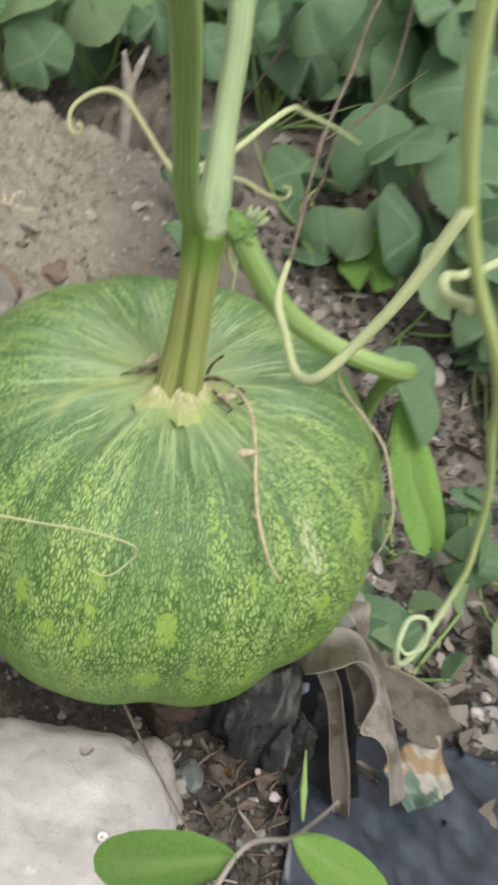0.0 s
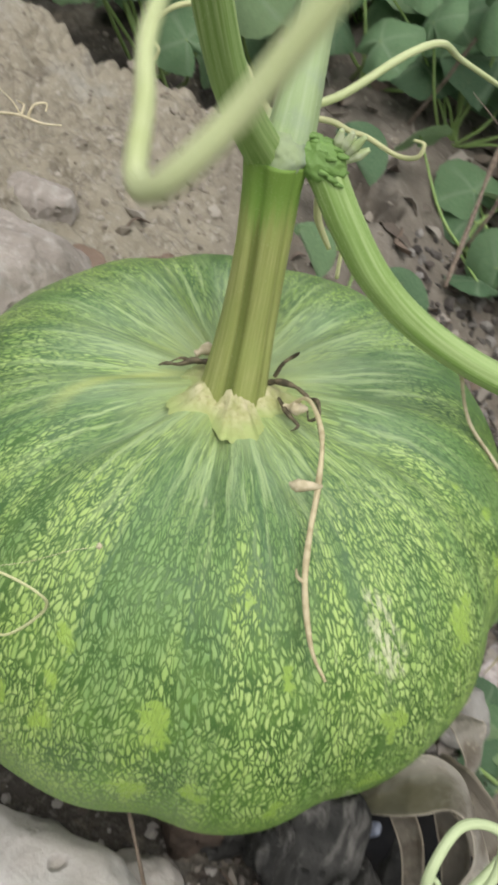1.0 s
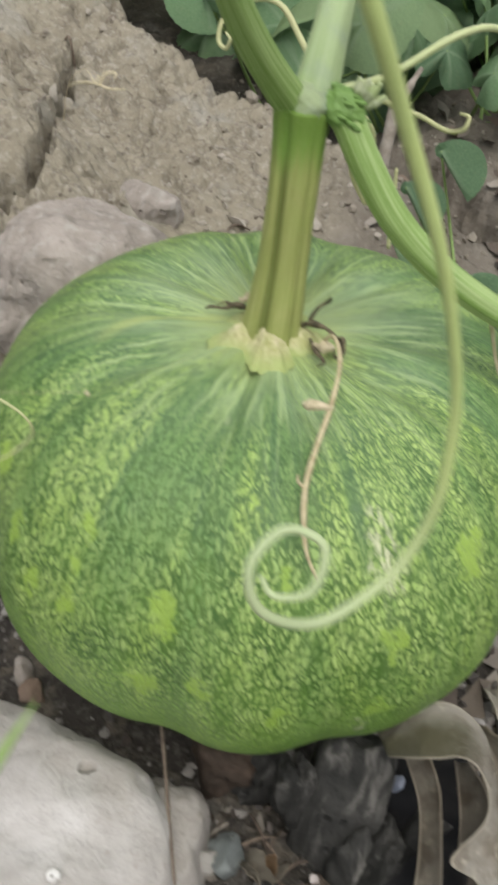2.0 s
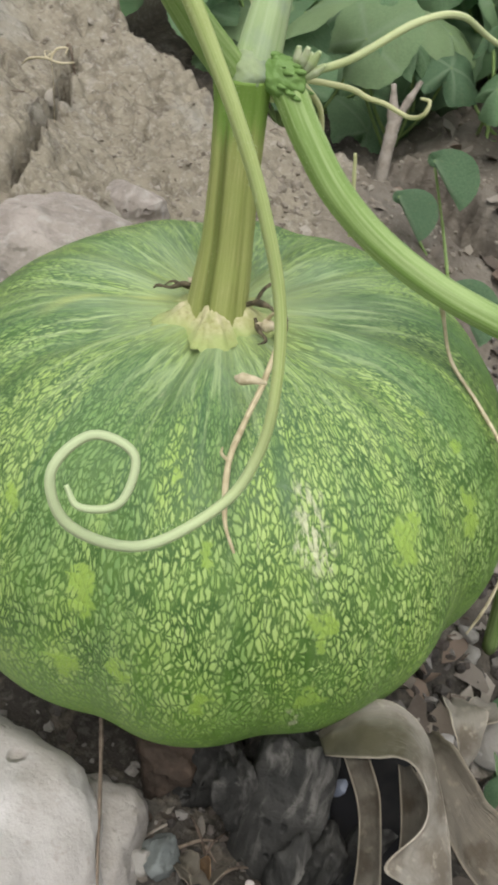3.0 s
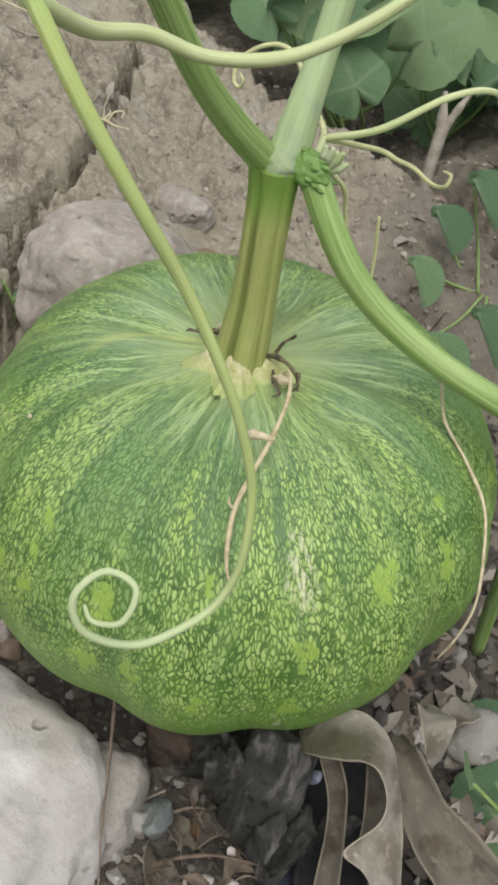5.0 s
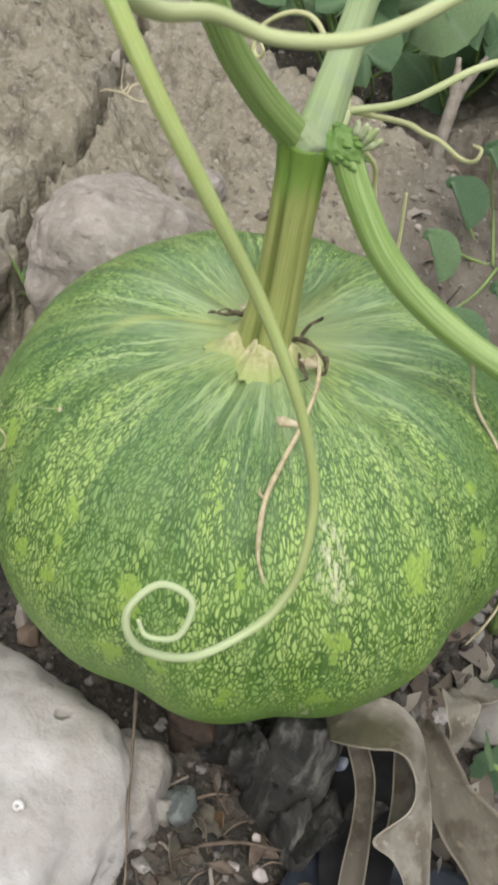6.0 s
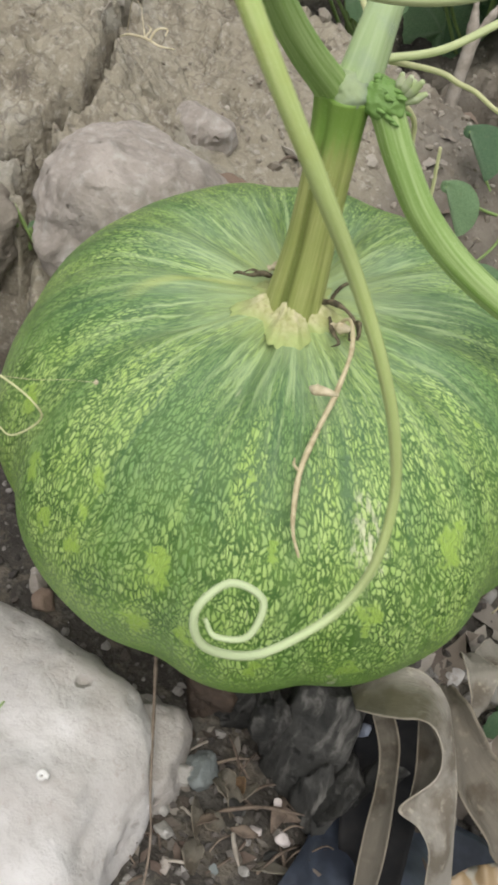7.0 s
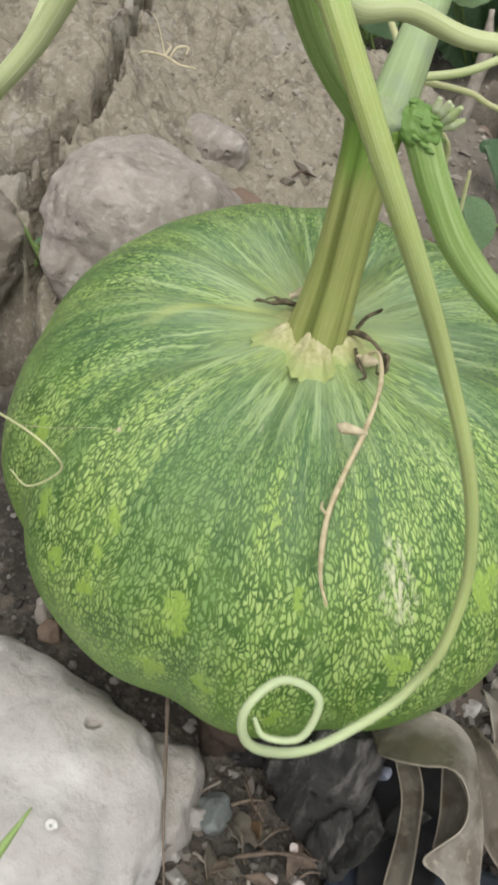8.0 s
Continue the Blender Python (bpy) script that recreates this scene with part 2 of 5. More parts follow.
def stone(name, a, b, dark, grain=1.0, speck=(0.75, 0.73, 0.7), veins=0.0, streak=0.0):
    s = Shader(name, 0.8, 0.25)
    o = s.coord("Object")
    big = s.noise(s.warp(o, 20, 0.03), 22 * grain, 5, 0.6)
    small = s.noise(o, 300 * grain, 4, 0.7)
    c = s.mix(s.span(big, 0.32, 0.68), a, b)
    c = s.mix(s.span(small, 0.55, 0.75, 0.0, 0.45), c, dark)
    c = s.mix(s.span(s.noise(s.mapping(o, (1, 1, 2.5)), 55 * grain, 4, 0.65), 0.60, 0.75, 0.0, 0.7), c, dark)
    c = s.mix(s.span(s.noise(o, 130 * grain, 2), 0.68, 0.78, 0.0, 0.6), c, speck)
    cloud = s.noise(s.warp(o, 12, 0.06), 13 * grain, 4, 0.65)
    c = s.mix(s.span(cloud, 0.42, 0.66, 0.0, 0.8), c, tuple(0.45 * u + 0.55 * v for u, v in zip(dark, a)))
    if veins:
        vein = s.cells(s.warp(o, 25, 0.05), 16 * grain)
        c = s.mix(s.span(vein, 0.0, 0.035, veins, 0.0), c, dark)
    if streak:
        line = s.noise(s.mapping(s.warp(o, 40, 0.012), (1, 1, 0.16)), 120, 4, 0.6)
        c = s.mix(s.span(line, 0.50, 0.70, 0.0, streak), c, speck)
    pit = s.cells(s.warp(o, 90, 0.01), 75 * grain, "F1")
    pit = s.math("MULTIPLY", s.span(pit, 0.10, 0.26, 1.0, 0.0), s.span(s.noise(o, 18 * grain, 2), 0.50, 0.62))
    c = s.mix(s.math("MULTIPLY", pit, 0.5), c, dark)
    s.bump(s.math("ADD", s.math("MULTIPLY", big, 2.0), s.math("SUBTRACT", s.math("ADD", s.math("MULTIPLY", small, 0.4), s.math("MULTIPLY", cloud, 3.0)), pit)), 0.75, 0.0032)
    return s.colour(c)


def soil():
    s = Shader("soil", 0.95, 0.12)
    o = s.coord("Object")
    x, y, z = s.split(o)
    clod = s.noise(s.warp(o, 30, 0.02), 26, 6, 0.62)
    grit = s.noise(o, 420, 4, 0.7)
    pale = s.mix(clod, (0.190, 0.165, 0.120), (0.345, 0.312, 0.240))
    # litter soil, darkened to hold the deep shade below the pumpkin too
    humus_and_shade = s.mix(clod, (0.020, 0.018, 0.0155), (0.075, 0.067, 0.057))
    # under the plants the litter soil is dry and dusty; the hollow behind the bank stays dark to paint its shade
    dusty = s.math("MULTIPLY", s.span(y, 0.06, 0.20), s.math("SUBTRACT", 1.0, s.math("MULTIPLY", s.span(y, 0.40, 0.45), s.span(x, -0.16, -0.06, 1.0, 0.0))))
    humus_and_shade = s.mix(dusty, humus_and_shade, s.mix(clod, (0.095, 0.082, 0.066), (0.235, 0.208, 0.170)))
    # pale clay on the bank, dark litter soil lower down; the border wanders, and leans to paint shade beside and behind
    # the bank
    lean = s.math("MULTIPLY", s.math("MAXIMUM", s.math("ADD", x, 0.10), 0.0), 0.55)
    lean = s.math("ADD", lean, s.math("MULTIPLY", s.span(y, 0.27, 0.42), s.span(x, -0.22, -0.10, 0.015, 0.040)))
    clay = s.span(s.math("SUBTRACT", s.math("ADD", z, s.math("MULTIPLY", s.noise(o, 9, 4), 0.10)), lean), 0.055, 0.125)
    # beyond the place itself clay and dark soil lie in patches
    n = s.t.nodes.new("ShaderNodeVectorMath")
    n.operation = "LENGTH"
    s.put(o, n.inputs[0])
    out = s.span(n.outputs["Value"], 0.75, 1.6)
    patch = s.span(s.noise(o, 1.3, 4), 0.40, 0.60)
    clay = s.math("ADD", s.math("MULTIPLY", clay, s.math("SUBTRACT", 1.0, out)), s.math("MULTIPLY", patch, out))
    c = s.mix(clay, humus_and_shade, pale)
    dry = s.span(clay, 0.0, 1.0, 0.22, 1.0)
    c = s.mix(s.math("MULTIPLY", s.span(grit, 0.56, 0.72, 0.0, 0.6), dry), c, (0.40, 0.36, 0.29))
    c = s.mix(s.span(grit, 0.30, 0.40, 0.4, 0.0), c, (0.10, 0.085, 0.07))
    c = s.mix(s.span(s.noise(s.warp(o, 50, 0.02), 48, 5, 0.7), 0.34, 0.50, 0.75, 0.0), c, (0.135, 0.116, 0.090))
    c = s.mix(s.math("MULTIPLY", s.span(s.noise(s.warp(o, 130, 0.008), 170, 4, 0.7), 0.52, 0.66, 0.0, 0.55), dry), c, (0.40, 0.375, 0.32))
    c = s.mix(s.math("MULTIPLY", s.span(s.noise(s.mapping(o, (1, 1, 1), (5, 1, 0)), 14, 4, 0.6), 0.54, 0.68, 0.0, 0.5), dry), c, (0.33, 0.318, 0.278))
    c = s.mix(s.math("MULTIPLY", s.span(s.noise(o, 70, 4, 0.6), 0.60, 0.70, 0.0, 0.5), dry), c, (0.40, 0.365, 0.315))
    flake = s.cells(s.warp(s.warp(o, 34, 0.03), 140, 0.008), 52)
    gap = s.math("MULTIPLY", s.span(flake, 0.0, 0.07, 1.0, 0.0), s.math("MULTIPLY", s.span(s.noise(o, 21, 3), 0.46, 0.60), clay))
    c = s.mix(s.math("MULTIPLY", gap, 0.45), c, (0.095, 0.080, 0.064))
    s.bump(s.math("ADD", s.math("MULTIPLY", clod, 3.0), s.math("ADD", s.math("MULTIPLY", grit, 0.35), s.noise(s.warp(o, 60, 0.014), 85, 3, 0.5))), 0.85, 0.0038)
    return s.colour(c)


def mixed_bits(name, colours, rough=0.85):
    """Loose bits, each in a colour of its own."""
    s = Shader(name, rough, 0.2)
    r = s.island()
    c = colours[0]
    for i, k in enumerate(colours[1:], 1):
        c = s.mix(s.span(r, (i - 0.2) / len(colours), (i + 0.2) / len(colours)), c, k)
    o = s.coord("Object")
    n = s.noise(o, 600, 3)
    c = s.mix(s.span(n, 0.5, 0.8, 0.0, 0.35), c, (0.16, 0.135, 0.11))
    s.bump(n, 0.5, 0.001)
    return s.colour(c)


def plain(name, c, rough=0.6, dark=None, scale=200, spec=0.35):
    s = Shader(name, rough, spec)
    n = s.noise(s.coord("Object"), scale, 4)
    s.bump(n, 0.4, 0.0008)
    return s.colour(s.mix(s.span(n, 0.35, 0.7), c, dark or tuple(v * 0.6 for v in c)))


SKIN = pumpkin_skin()
PEDUNCLE = stalk_skin()
VINE = stem_green("vine_green", (0.150, 0.260, 0.050), (0.320, 0.420, 0.170), (0.185, 0.29, 0.075))
VINE_PALE = stem_green("vine_pale_green", (0.26, 0.355, 0.155), (0.37, 0.45, 0.25), (0.24, 0.30, 0.22))
TENDRIL = stem_green("tendril_green", (0.41, 0.47, 0.21), (0.54, 0.58, 0.34), (0.37, 0.43, 0.17))
TENDRIL_LONG = stem_green("tendril_long", (0.33, 0.43, 0.13), (0.47, 0.545, 0.23), (0.37, 0.42, 0.105), tip=((0.44, 0.515, 0.305), 2.7, 3.2))
TENDRIL_PALE = stem_green("tendril_pale", (0.46, 0.48, 0.24), (0.55, 0.54, 0.30), (0.36, 0.36, 0.18))
def calyx_cork():
    s = Shader("calyx_cork", 0.75, 0.3)
    o = s.coord("Object")
    n, fleck = s.noise(o, 150, 4, 0.6), s.noise(o, 520, 3)
    c = s.mix(s.span(n, 0.35, 0.65), (0.34, 0.35, 0.145), (0.53, 0.49, 0.30))
    c = s.mix(s.span(fleck, 0.55, 0.7, 0.0, 0.5), c, (0.24, 0.22, 0.09))
    c = s.mix(s.span(s.noise(s.warp(o, 90, 0.01), 75, 3), 0.52, 0.62, 0.0, 0.6), c, (0.27, 0.30, 0.10))
    c = s.mix(s.span(s.math("ADD", s.attr("vein"), s.math("MULTIPLY", s.math("SUBTRACT", n, 0.5), 0.8)), 0.35, 0.95, 0.0, 0.9), c, (0.33, 0.40, 0.145))
    s.bump(s.math("ADD", n, s.math("MULTIPLY", fleck, 0.4)), 0.6, 0.0015)
    return s.colour(c)


CALYX = calyx_cork()
CORK = plain("dry_stipule", (0.045, 0.038, 0.022), 0.8, (0.17, 0.14, 0.085), 300)
STRAW = plain("straw", (0.50, 0.435, 0.27), 0.75, (0.35, 0.29, 0.165), 250)
STRAW_PALE = plain("straw_pale", (0.58, 0.51, 0.35), 0.75, (0.40, 0.34, 0.21), 250)
ROOT = plain("root_brown", (0.130, 0.098, 0.072), 0.85, (0.07, 0.052, 0.040), 250)
SOIL = soil()
LEAF = leaf_green("leaf_green", (0.105, 0.200, 0.092), (0.190, 0.305, 0.150), (0.26, 0.35, 0.22))
LEAF_BRIGHT = leaf_green("leaf_bright", (0.165, 0.335, 0.060), (0.245, 0.435, 0.095), (0.34, 0.49, 0.17))
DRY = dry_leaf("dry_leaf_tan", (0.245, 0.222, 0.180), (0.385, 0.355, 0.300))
DRY_SHADED_FOOT = dry_leaf("dry_leaf_shaded_foot", (0.265, 0.242, 0.200), (0.400, 0.370, 0.315), (0.070, 0.068, 0.034))
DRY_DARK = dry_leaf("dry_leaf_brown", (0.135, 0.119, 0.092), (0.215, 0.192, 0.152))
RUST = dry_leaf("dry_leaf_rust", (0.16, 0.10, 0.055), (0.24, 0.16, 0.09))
STONE_WHITE = stone("stone_white", (0.385, 0.362, 0.335), (0.545, 0.527, 0.508), (0.23, 0.198, 0.165), 0.7)
STONE_PINK = stone("stone_pinkish", (0.275, 0.242, 0.208), (0.395, 0.352, 0.312), (0.16, 0.138, 0.112), 1.6, (0.46, 0.435, 0.395), 0.0, 0.5)
STONE_PALE = stone("stone_pale", (0.275, 0.250, 0.222), (0.40, 0.375, 0.345), (0.15, 0.13, 0.108), 1.1)
STONE_GREY = stone("stone_grey", (0.245, 0.232, 0.208), (0.35, 0.335, 0.305), (0.14, 0.13, 0.115))
# kept near black: carries the deep shade under the pumpkin in its colour
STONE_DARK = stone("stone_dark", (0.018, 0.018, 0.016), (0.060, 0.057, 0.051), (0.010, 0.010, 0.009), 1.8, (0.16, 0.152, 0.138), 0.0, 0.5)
STONE_BLUE = stone("stone_bluish", (0.13, 0.145, 0.14), (0.20, 0.215, 0.205), (0.08, 0.085, 0.08))
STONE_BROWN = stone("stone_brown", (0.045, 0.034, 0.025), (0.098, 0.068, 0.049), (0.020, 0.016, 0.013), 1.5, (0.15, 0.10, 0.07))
BRICK = stone("brick_red", (0.17, 0.120, 0.088), (0.255, 0.195, 0.150), (0.10, 0.075, 0.058))
CLOD = stone("clay_clod", (0.185, 0.160, 0.128), (0.30, 0.268, 0.222), (0.10, 0.085, 0.066), 1.2, (0.36, 0.33, 0.28))
GRAVEL = mixed_bits("gravel_mixed", [(0.045, 0.040, 0.036), (0.095, 0.086, 0.077), (0.062, 0.055, 0.048), (0.145, 0.134, 0.120), (0.075, 0.062, 0.053), (0.23, 0.215, 0.195)])
CRUMB = mixed_bits("soil_crumb", [(0.20, 0.175, 0.138), (0.27, 0.24, 0.195), (0.23, 0.20, 0.16), (0.34, 0.31, 0.26)], 0.95)
def printed():
    s = Shader("printed_film", 0.4, 0.45)
    o = s.coord("Object")
    n = s.noise(s.warp(o, 60, 0.01), 38, 2)
    c = s.mix(s.span(n, 0.46, 0.50), (0.24, 0.17, 0.09), (0.29, 0.27, 0.22))
    c = s.mix(s.span(s.noise(s.mapping(o, (1, 1, 1), (4, 2, 0)), 30, 2), 0.55, 0.6), c, (0.075, 0.12, 0.085))
    c = s.mix(s.span(s.noise(s.mapping(o, (1, 1, 1), (1, 7, 0)), 46, 2), 0.60, 0.64), c, (0.34, 0.24, 0.17))
    return s.colour(c)


PRINTED = printed()
LITTER = mixed_bits("litter_mixed", [(0.070, 0.057, 0.047), (0.115, 0.096, 0.080), (0.045, 0.038, 0.031), (0.185, 0.165, 0.140), (0.095, 0.070, 0.055)], 0.8)
LITTER_DRY = mixed_bits("litter_dry", [(0.15, 0.125, 0.10), (0.225, 0.195, 0.16), (0.10, 0.082, 0.066), (0.30, 0.27, 0.23), (0.17, 0.13, 0.10)], 0.8)
CHIP = plain("pale_chip", (0.46, 0.41, 0.385), 0.7, (0.27, 0.235, 0.215), 180)
PLASTIC = plain("black_plastic", (0.022, 0.026, 0.036), 0.33, (0.05, 0.06, 0.08), 60, 0.5)
WOOD_PALE = plain("dead_stem", (0.32, 0.285, 0.24), 0.85, (0.21, 0.18, 0.145), 120)
PALE_BLUE = plain("pale_blue_plastic", (0.24, 0.26, 0.31), 0.5, (0.17, 0.19, 0.24), 90, 0.45)
# matt black for the added sheet that stands in for shade
SHADE_BLACK = plain("shade_black", (0.010, 0.010, 0.011), 0.75, (0.02, 0.019, 0.018), 60, 0.15)
WHITE_SHELL = plain("shell_white", (0.62, 0.61, 0.58), 0.5, (0.52, 0.50, 0.47), 300)
BRACT = plain("bract_pale", (0.44, 0.48, 0.31), 0.65, (0.34, 0.42, 0.19), 220)
BUD = stem_green("bud_green", (0.085, 0.175, 0.035), (0.185, 0.305, 0.080), (0.12, 0.22, 0.05))
ROOT_PALE = plain("root_pale_brown", (0.21, 0.165, 0.125), 0.85, (0.12, 0.09, 0.068), 250)
JOINT = stem_green("joint_green", (0.215, 0.285, 0.130), (0.305, 0.360, 0.205), (0.135, 0.175, 0.160))
# grey-brown stone darkened to hold the shade below the fruit
STONE_SHADED = stone("stone_shaded", (0.020, 0.020, 0.018), (0.062, 0.060, 0.054), (0.010, 0.010, 0.009), 1.2, (0.20, 0.19, 0.17), 0.0, 0.6)
DOWN = plain("plant_down", (0.50, 0.58, 0.36), 0.6, (0.42, 0.50, 0.30), 200)


# ---- building helpers ----
def mesh_object(name, verts, faces, material, parent=None, label="", uv=None, smooth=True, extra=None):
    me = bpy.data.meshes.new(name)
    me.from_pydata([tuple(map(float, v)) for v in verts], [], [tuple(int(i) for i in f) for f in faces])
    me.materials.append(material)
    if smooth:
        me.polygons.foreach_set("use_smooth", [True] * len(me.polygons))
    if uv is not None:
        layer = me.uv_layers.new(name="UVMap")
        loops = np.empty(len(me.loops), int)
        me.loops.foreach_get("vertex_index", loops)
        layer.data.foreach_set("uv", np.asarray(uv, float)[loops].ravel())
    if extra is not None:
        me.attributes.new("vein", "FLOAT", "POINT").data.foreach_set("value", np.asarray(extra, float))
    me.update()
    ob = new(name, me)
    if parent is not None:
        ob.parent = parent
    if label:
        ob["label"] = label
    return ob


def thing(name, at, label, category, group=""):
    ob = new(name)
    ob.location = at
    ob.empty_display_size = 0.01
    bpy.context.view_layer.update()
    return tagged(ob, label, category, group)


def smooth_curve(pts, per=8):
    """Catmull-Rom through the points."""
    p = np.asarray(pts, float)
    p = np.vstack([2 * p[0] - p[1], p, 2 * p[-1] - p[-2]])
    out = []
    for i in range(1, len(p) - 2):
        for k in range(per):
            u = k / per
            out.append(0.5 * (2 * p[i] + (p[i + 1] - p[i - 1]) * u + (2 * p[i - 1] - 5 * p[i] + 4 * p[i + 1] - p[i + 2]) * u * u
                              + (3 * p[i] - p[i - 1] - 3 * p[i + 1] + p[i + 2]) * u ** 3))
    out.append(p[-2])
    return np.array(out)


def tube_data(pts, radii, sides=10, ribs=0, rib=0.0, per=8, wobble=0.0, twist=0.0, seed=0, ribuv=False):
    """Vertices, faces and texture coordinates of a round stem along a curve, with closed ends and lengthwise ribs."""
    c = smooth_curve(pts, per)
    n = len(c)
    s = np.r_[0, np.cumsum(np.linalg.norm(np.diff(c, axis=0), axis=1))]
    r = np.interp(np.linspace(0, 1, n), np.linspace(0, 1, len(radii)), radii)
    rng = np.random.RandomState(seed)
    if wobble:
        r = r * (1 + wobble * np.convolve(rng.randn(n + 4), np.ones(5) / 5, "valid"))
    tan = np.gradient(c, axis=0)
    tan /= np.linalg.norm(tan, axis=1)[:, None] + 1e-12
    side = np.cross(tan[0], (0.3, 0.2, 0.93) if abs(tan[0][2]) < 0.9 else (1, 0, 0))
    verts, uv = [], []
    for i in range(n):
        side = side - tan[i] * (side @ tan[i])
        side /= np.linalg.norm(side)
        up = np.cross(tan[i], side)
        for k in range(sides):
            a = 2 * math.pi * k / sides
            q = r[i] * (1 + (rib * math.cos(ribs * a) if ribs else 0))
            b = a + twist * s[i]
            verts.append(c[i] + q * (math.cos(b) * side + math.sin(b) * up))
            uv.append((0.5 + 0.5 * math.cos(ribs * a) if ribuv else abs(k / sides * 2 - 1), s[i] * 10))
    faces = [(i * sides + k, i * sides + (k + 1) % sides, (i + 1) * sides + (k + 1) % sides, (i + 1) * sides + k) for i in range(n - 1) for k in range(sides)]
    faces += [tuple(range(sides))[::-1], tuple((n - 1) * sides + k for k in range(sides))]
    return np.array(verts), faces, uv


def local(parent, verts):
    """World vertices as seen from an Empty that is only moved."""
    return np.asarray(verts) - np.array(parent.location) if parent is not None else np.asarray(verts)


def tube(name, pts, radii, material, parent=None, label="", **how):
    v, f, uv = tube_data(pts, radii, **how)
    if parent is not None and parent.type == "EMPTY":
        return mesh_object(name, local(parent, v), f, material, parent, label, uv)
    if parent is not None:
        return mesh_object(name, v - np.array(parent.parent.location), f, material, parent, label, uv)
    base = v.mean(0)
    ob = mesh_object(name, v - base, f, material, None, label, uv)
    ob.location = base
    return ob


def down(pts, radii, count, part, seed, long=.0007):
    """Short fine hairs standing off a stem."""
    c = smooth_curve(pts, 8)
    r = np.interp(np.linspace(0, 1, len(c)), np.linspace(0, 1, len(radii)), radii)
    tan = np.gradient(c, axis=0)
    tan /= np.linalg.norm(tan, axis=1)[:, None]
    rng = np.random.RandomState(seed)
    verts, faces = [], []
    for n in range(count):
        i = rng.randint(1, len(c) - 1)
        d = rng.randn(3)
        d -= tan[i] * (d @ tan[i])
        d /= np.linalg.norm(d)
        p = c[i] + (c[i + 1] - c[i]) * rng.rand() + d * r[i] * .96
        w = tan[i] * .00004
        tip = p + (d + tan[i] * rng.uniform(-.4, .4)) * long * rng.uniform(.5, 1.2)
        verts += [p - w, p + w, tip]
        faces.append((3 * n, 3 * n + 1, 3 * n + 2))
    return mesh_object("down", np.array(verts) - np.array(part.parent.location), faces, DOWN, part, "fine pale down", smooth=False)


def ball(level=3):
    bm = bmesh.new()
    bmesh.ops.create_icosphere(bm, subdivisions=level, radius=1.0)
    v = np.array([tuple(q.co) for q in bm.verts])
    f = [tuple(q.index for q in p.verts) for p in bm.faces]
    bm.free()
    return v, f


BALLS = {k: ball(k) for k in (1, 2, 3, 4, 5, 6)}


def rock_data(radii, seed, level=4, flat=0.35, rough=0.12, power=2.0):
    """A worn stone: a ball cut by random planes, then made uneven."""
    v, f = BALLS[level]
    rng = np.random.RandomState(seed)
    v = v.copy()
    if power != 2.0:
        v = v / (np.abs(v) ** power).sum(1)[:, None] ** (1 / power)
    for _ in range(int(14 * flat) + 2):
        n = rng.randn(3)
        n /= np.linalg.norm(n)
        d = 1 - flat * rng.uniform(0.15, 0.75)
        over = np.maximum(v @ n - d, 0)
        v = v - 0.85 * over[:, None] * n
    off = Vector(rng.uniform(-50, 50, 3))
    for i, q in enumerate(v):
        w = Vector(q)
        k = noise.noise(w * 1.7 + off) * 0.6 + noise.noise(w * 4.3 + off) * 0.28 + noise.noise(w * 11 + off) * 0.12
        v[i] = q * (1 + rough * k)
    return v * np.array(radii), f


def rock(name, at, radii, material, label, seed, turn=(0, 0, 0), level=4, flat=0.35, rough=0.12, category="stone", power=2.0, group=""):
    v, f = rock_data(radii, seed, level, flat, rough, power)
    ob = mesh_object(name, v, f, material)
    ob.matrix_basis = pose(*at, *turn)
    return tagged(ob, label, category, group)


def scattered(name, material, items, seed, label, category, jag=0.35):
    """Many loose bits in one mesh. items: rows of place and size."""
    rng = np.random.RandomState(seed)
    bv, bf = BALLS[1]
    bf = np.array(bf)
    verts, faces = [], []
    for i, (x, y, z, r) in enumerate(items):
        m = Euler(rng.uniform(0, 6.28, 3)).to_matrix()
        k = bv * (1 + jag * rng.uniform(-1, 1, (len(bv), 1))) * rng.uniform(0.55, 1.25, 3)
        verts.append((k * r) @ np.array(m).T + (x, y, z))
        faces.append(bf + i * len(bv))
    ob = mesh_object(name, np.vstack(verts), np.vstack(faces), material, smooth=False)
    return tagged(ob, label, category, kind="stuff")


def ridged(x, y, scale, off):
    return noise.noise(Vector((x * scale, y * scale, off)))


# ---- ground ----
HEIGHTS = np.array([
    (0, 0, 0), (-.063, -.094, 0), (.048, -.136, 0), (.09, -.138, 0), (0, -.3, -.02), (-.2, -.25, 0), (.2, -.25, -.05),
    (.128, -.105, -.035), (.16, .06, -.085), (.28, .2, -.13), (.3, -.05, -.10), (.1, .2, -.03), (0, .377, .06), (-.05, .2, .05),
    (-.12, .12, .06), (-.19, .00, .018), (-.16, -.04, .006), (-.225, .03, .055), (-.2, .09, .09), (-.25, .18, .155), (-.275, .29, .13), (-.175, .33, .105), (-.3, 0, .08),
    (-.1, .74, .12), (-.5, .9, .45), (-.6, .4, .35), (.3, .8, 0), (.6, .5, -.1), (.1, .55, .03), (-.2, .55, .16), (-.5, -.3, .1),
    (.6, -.3, -.15), (.155, -.16, -.02)])


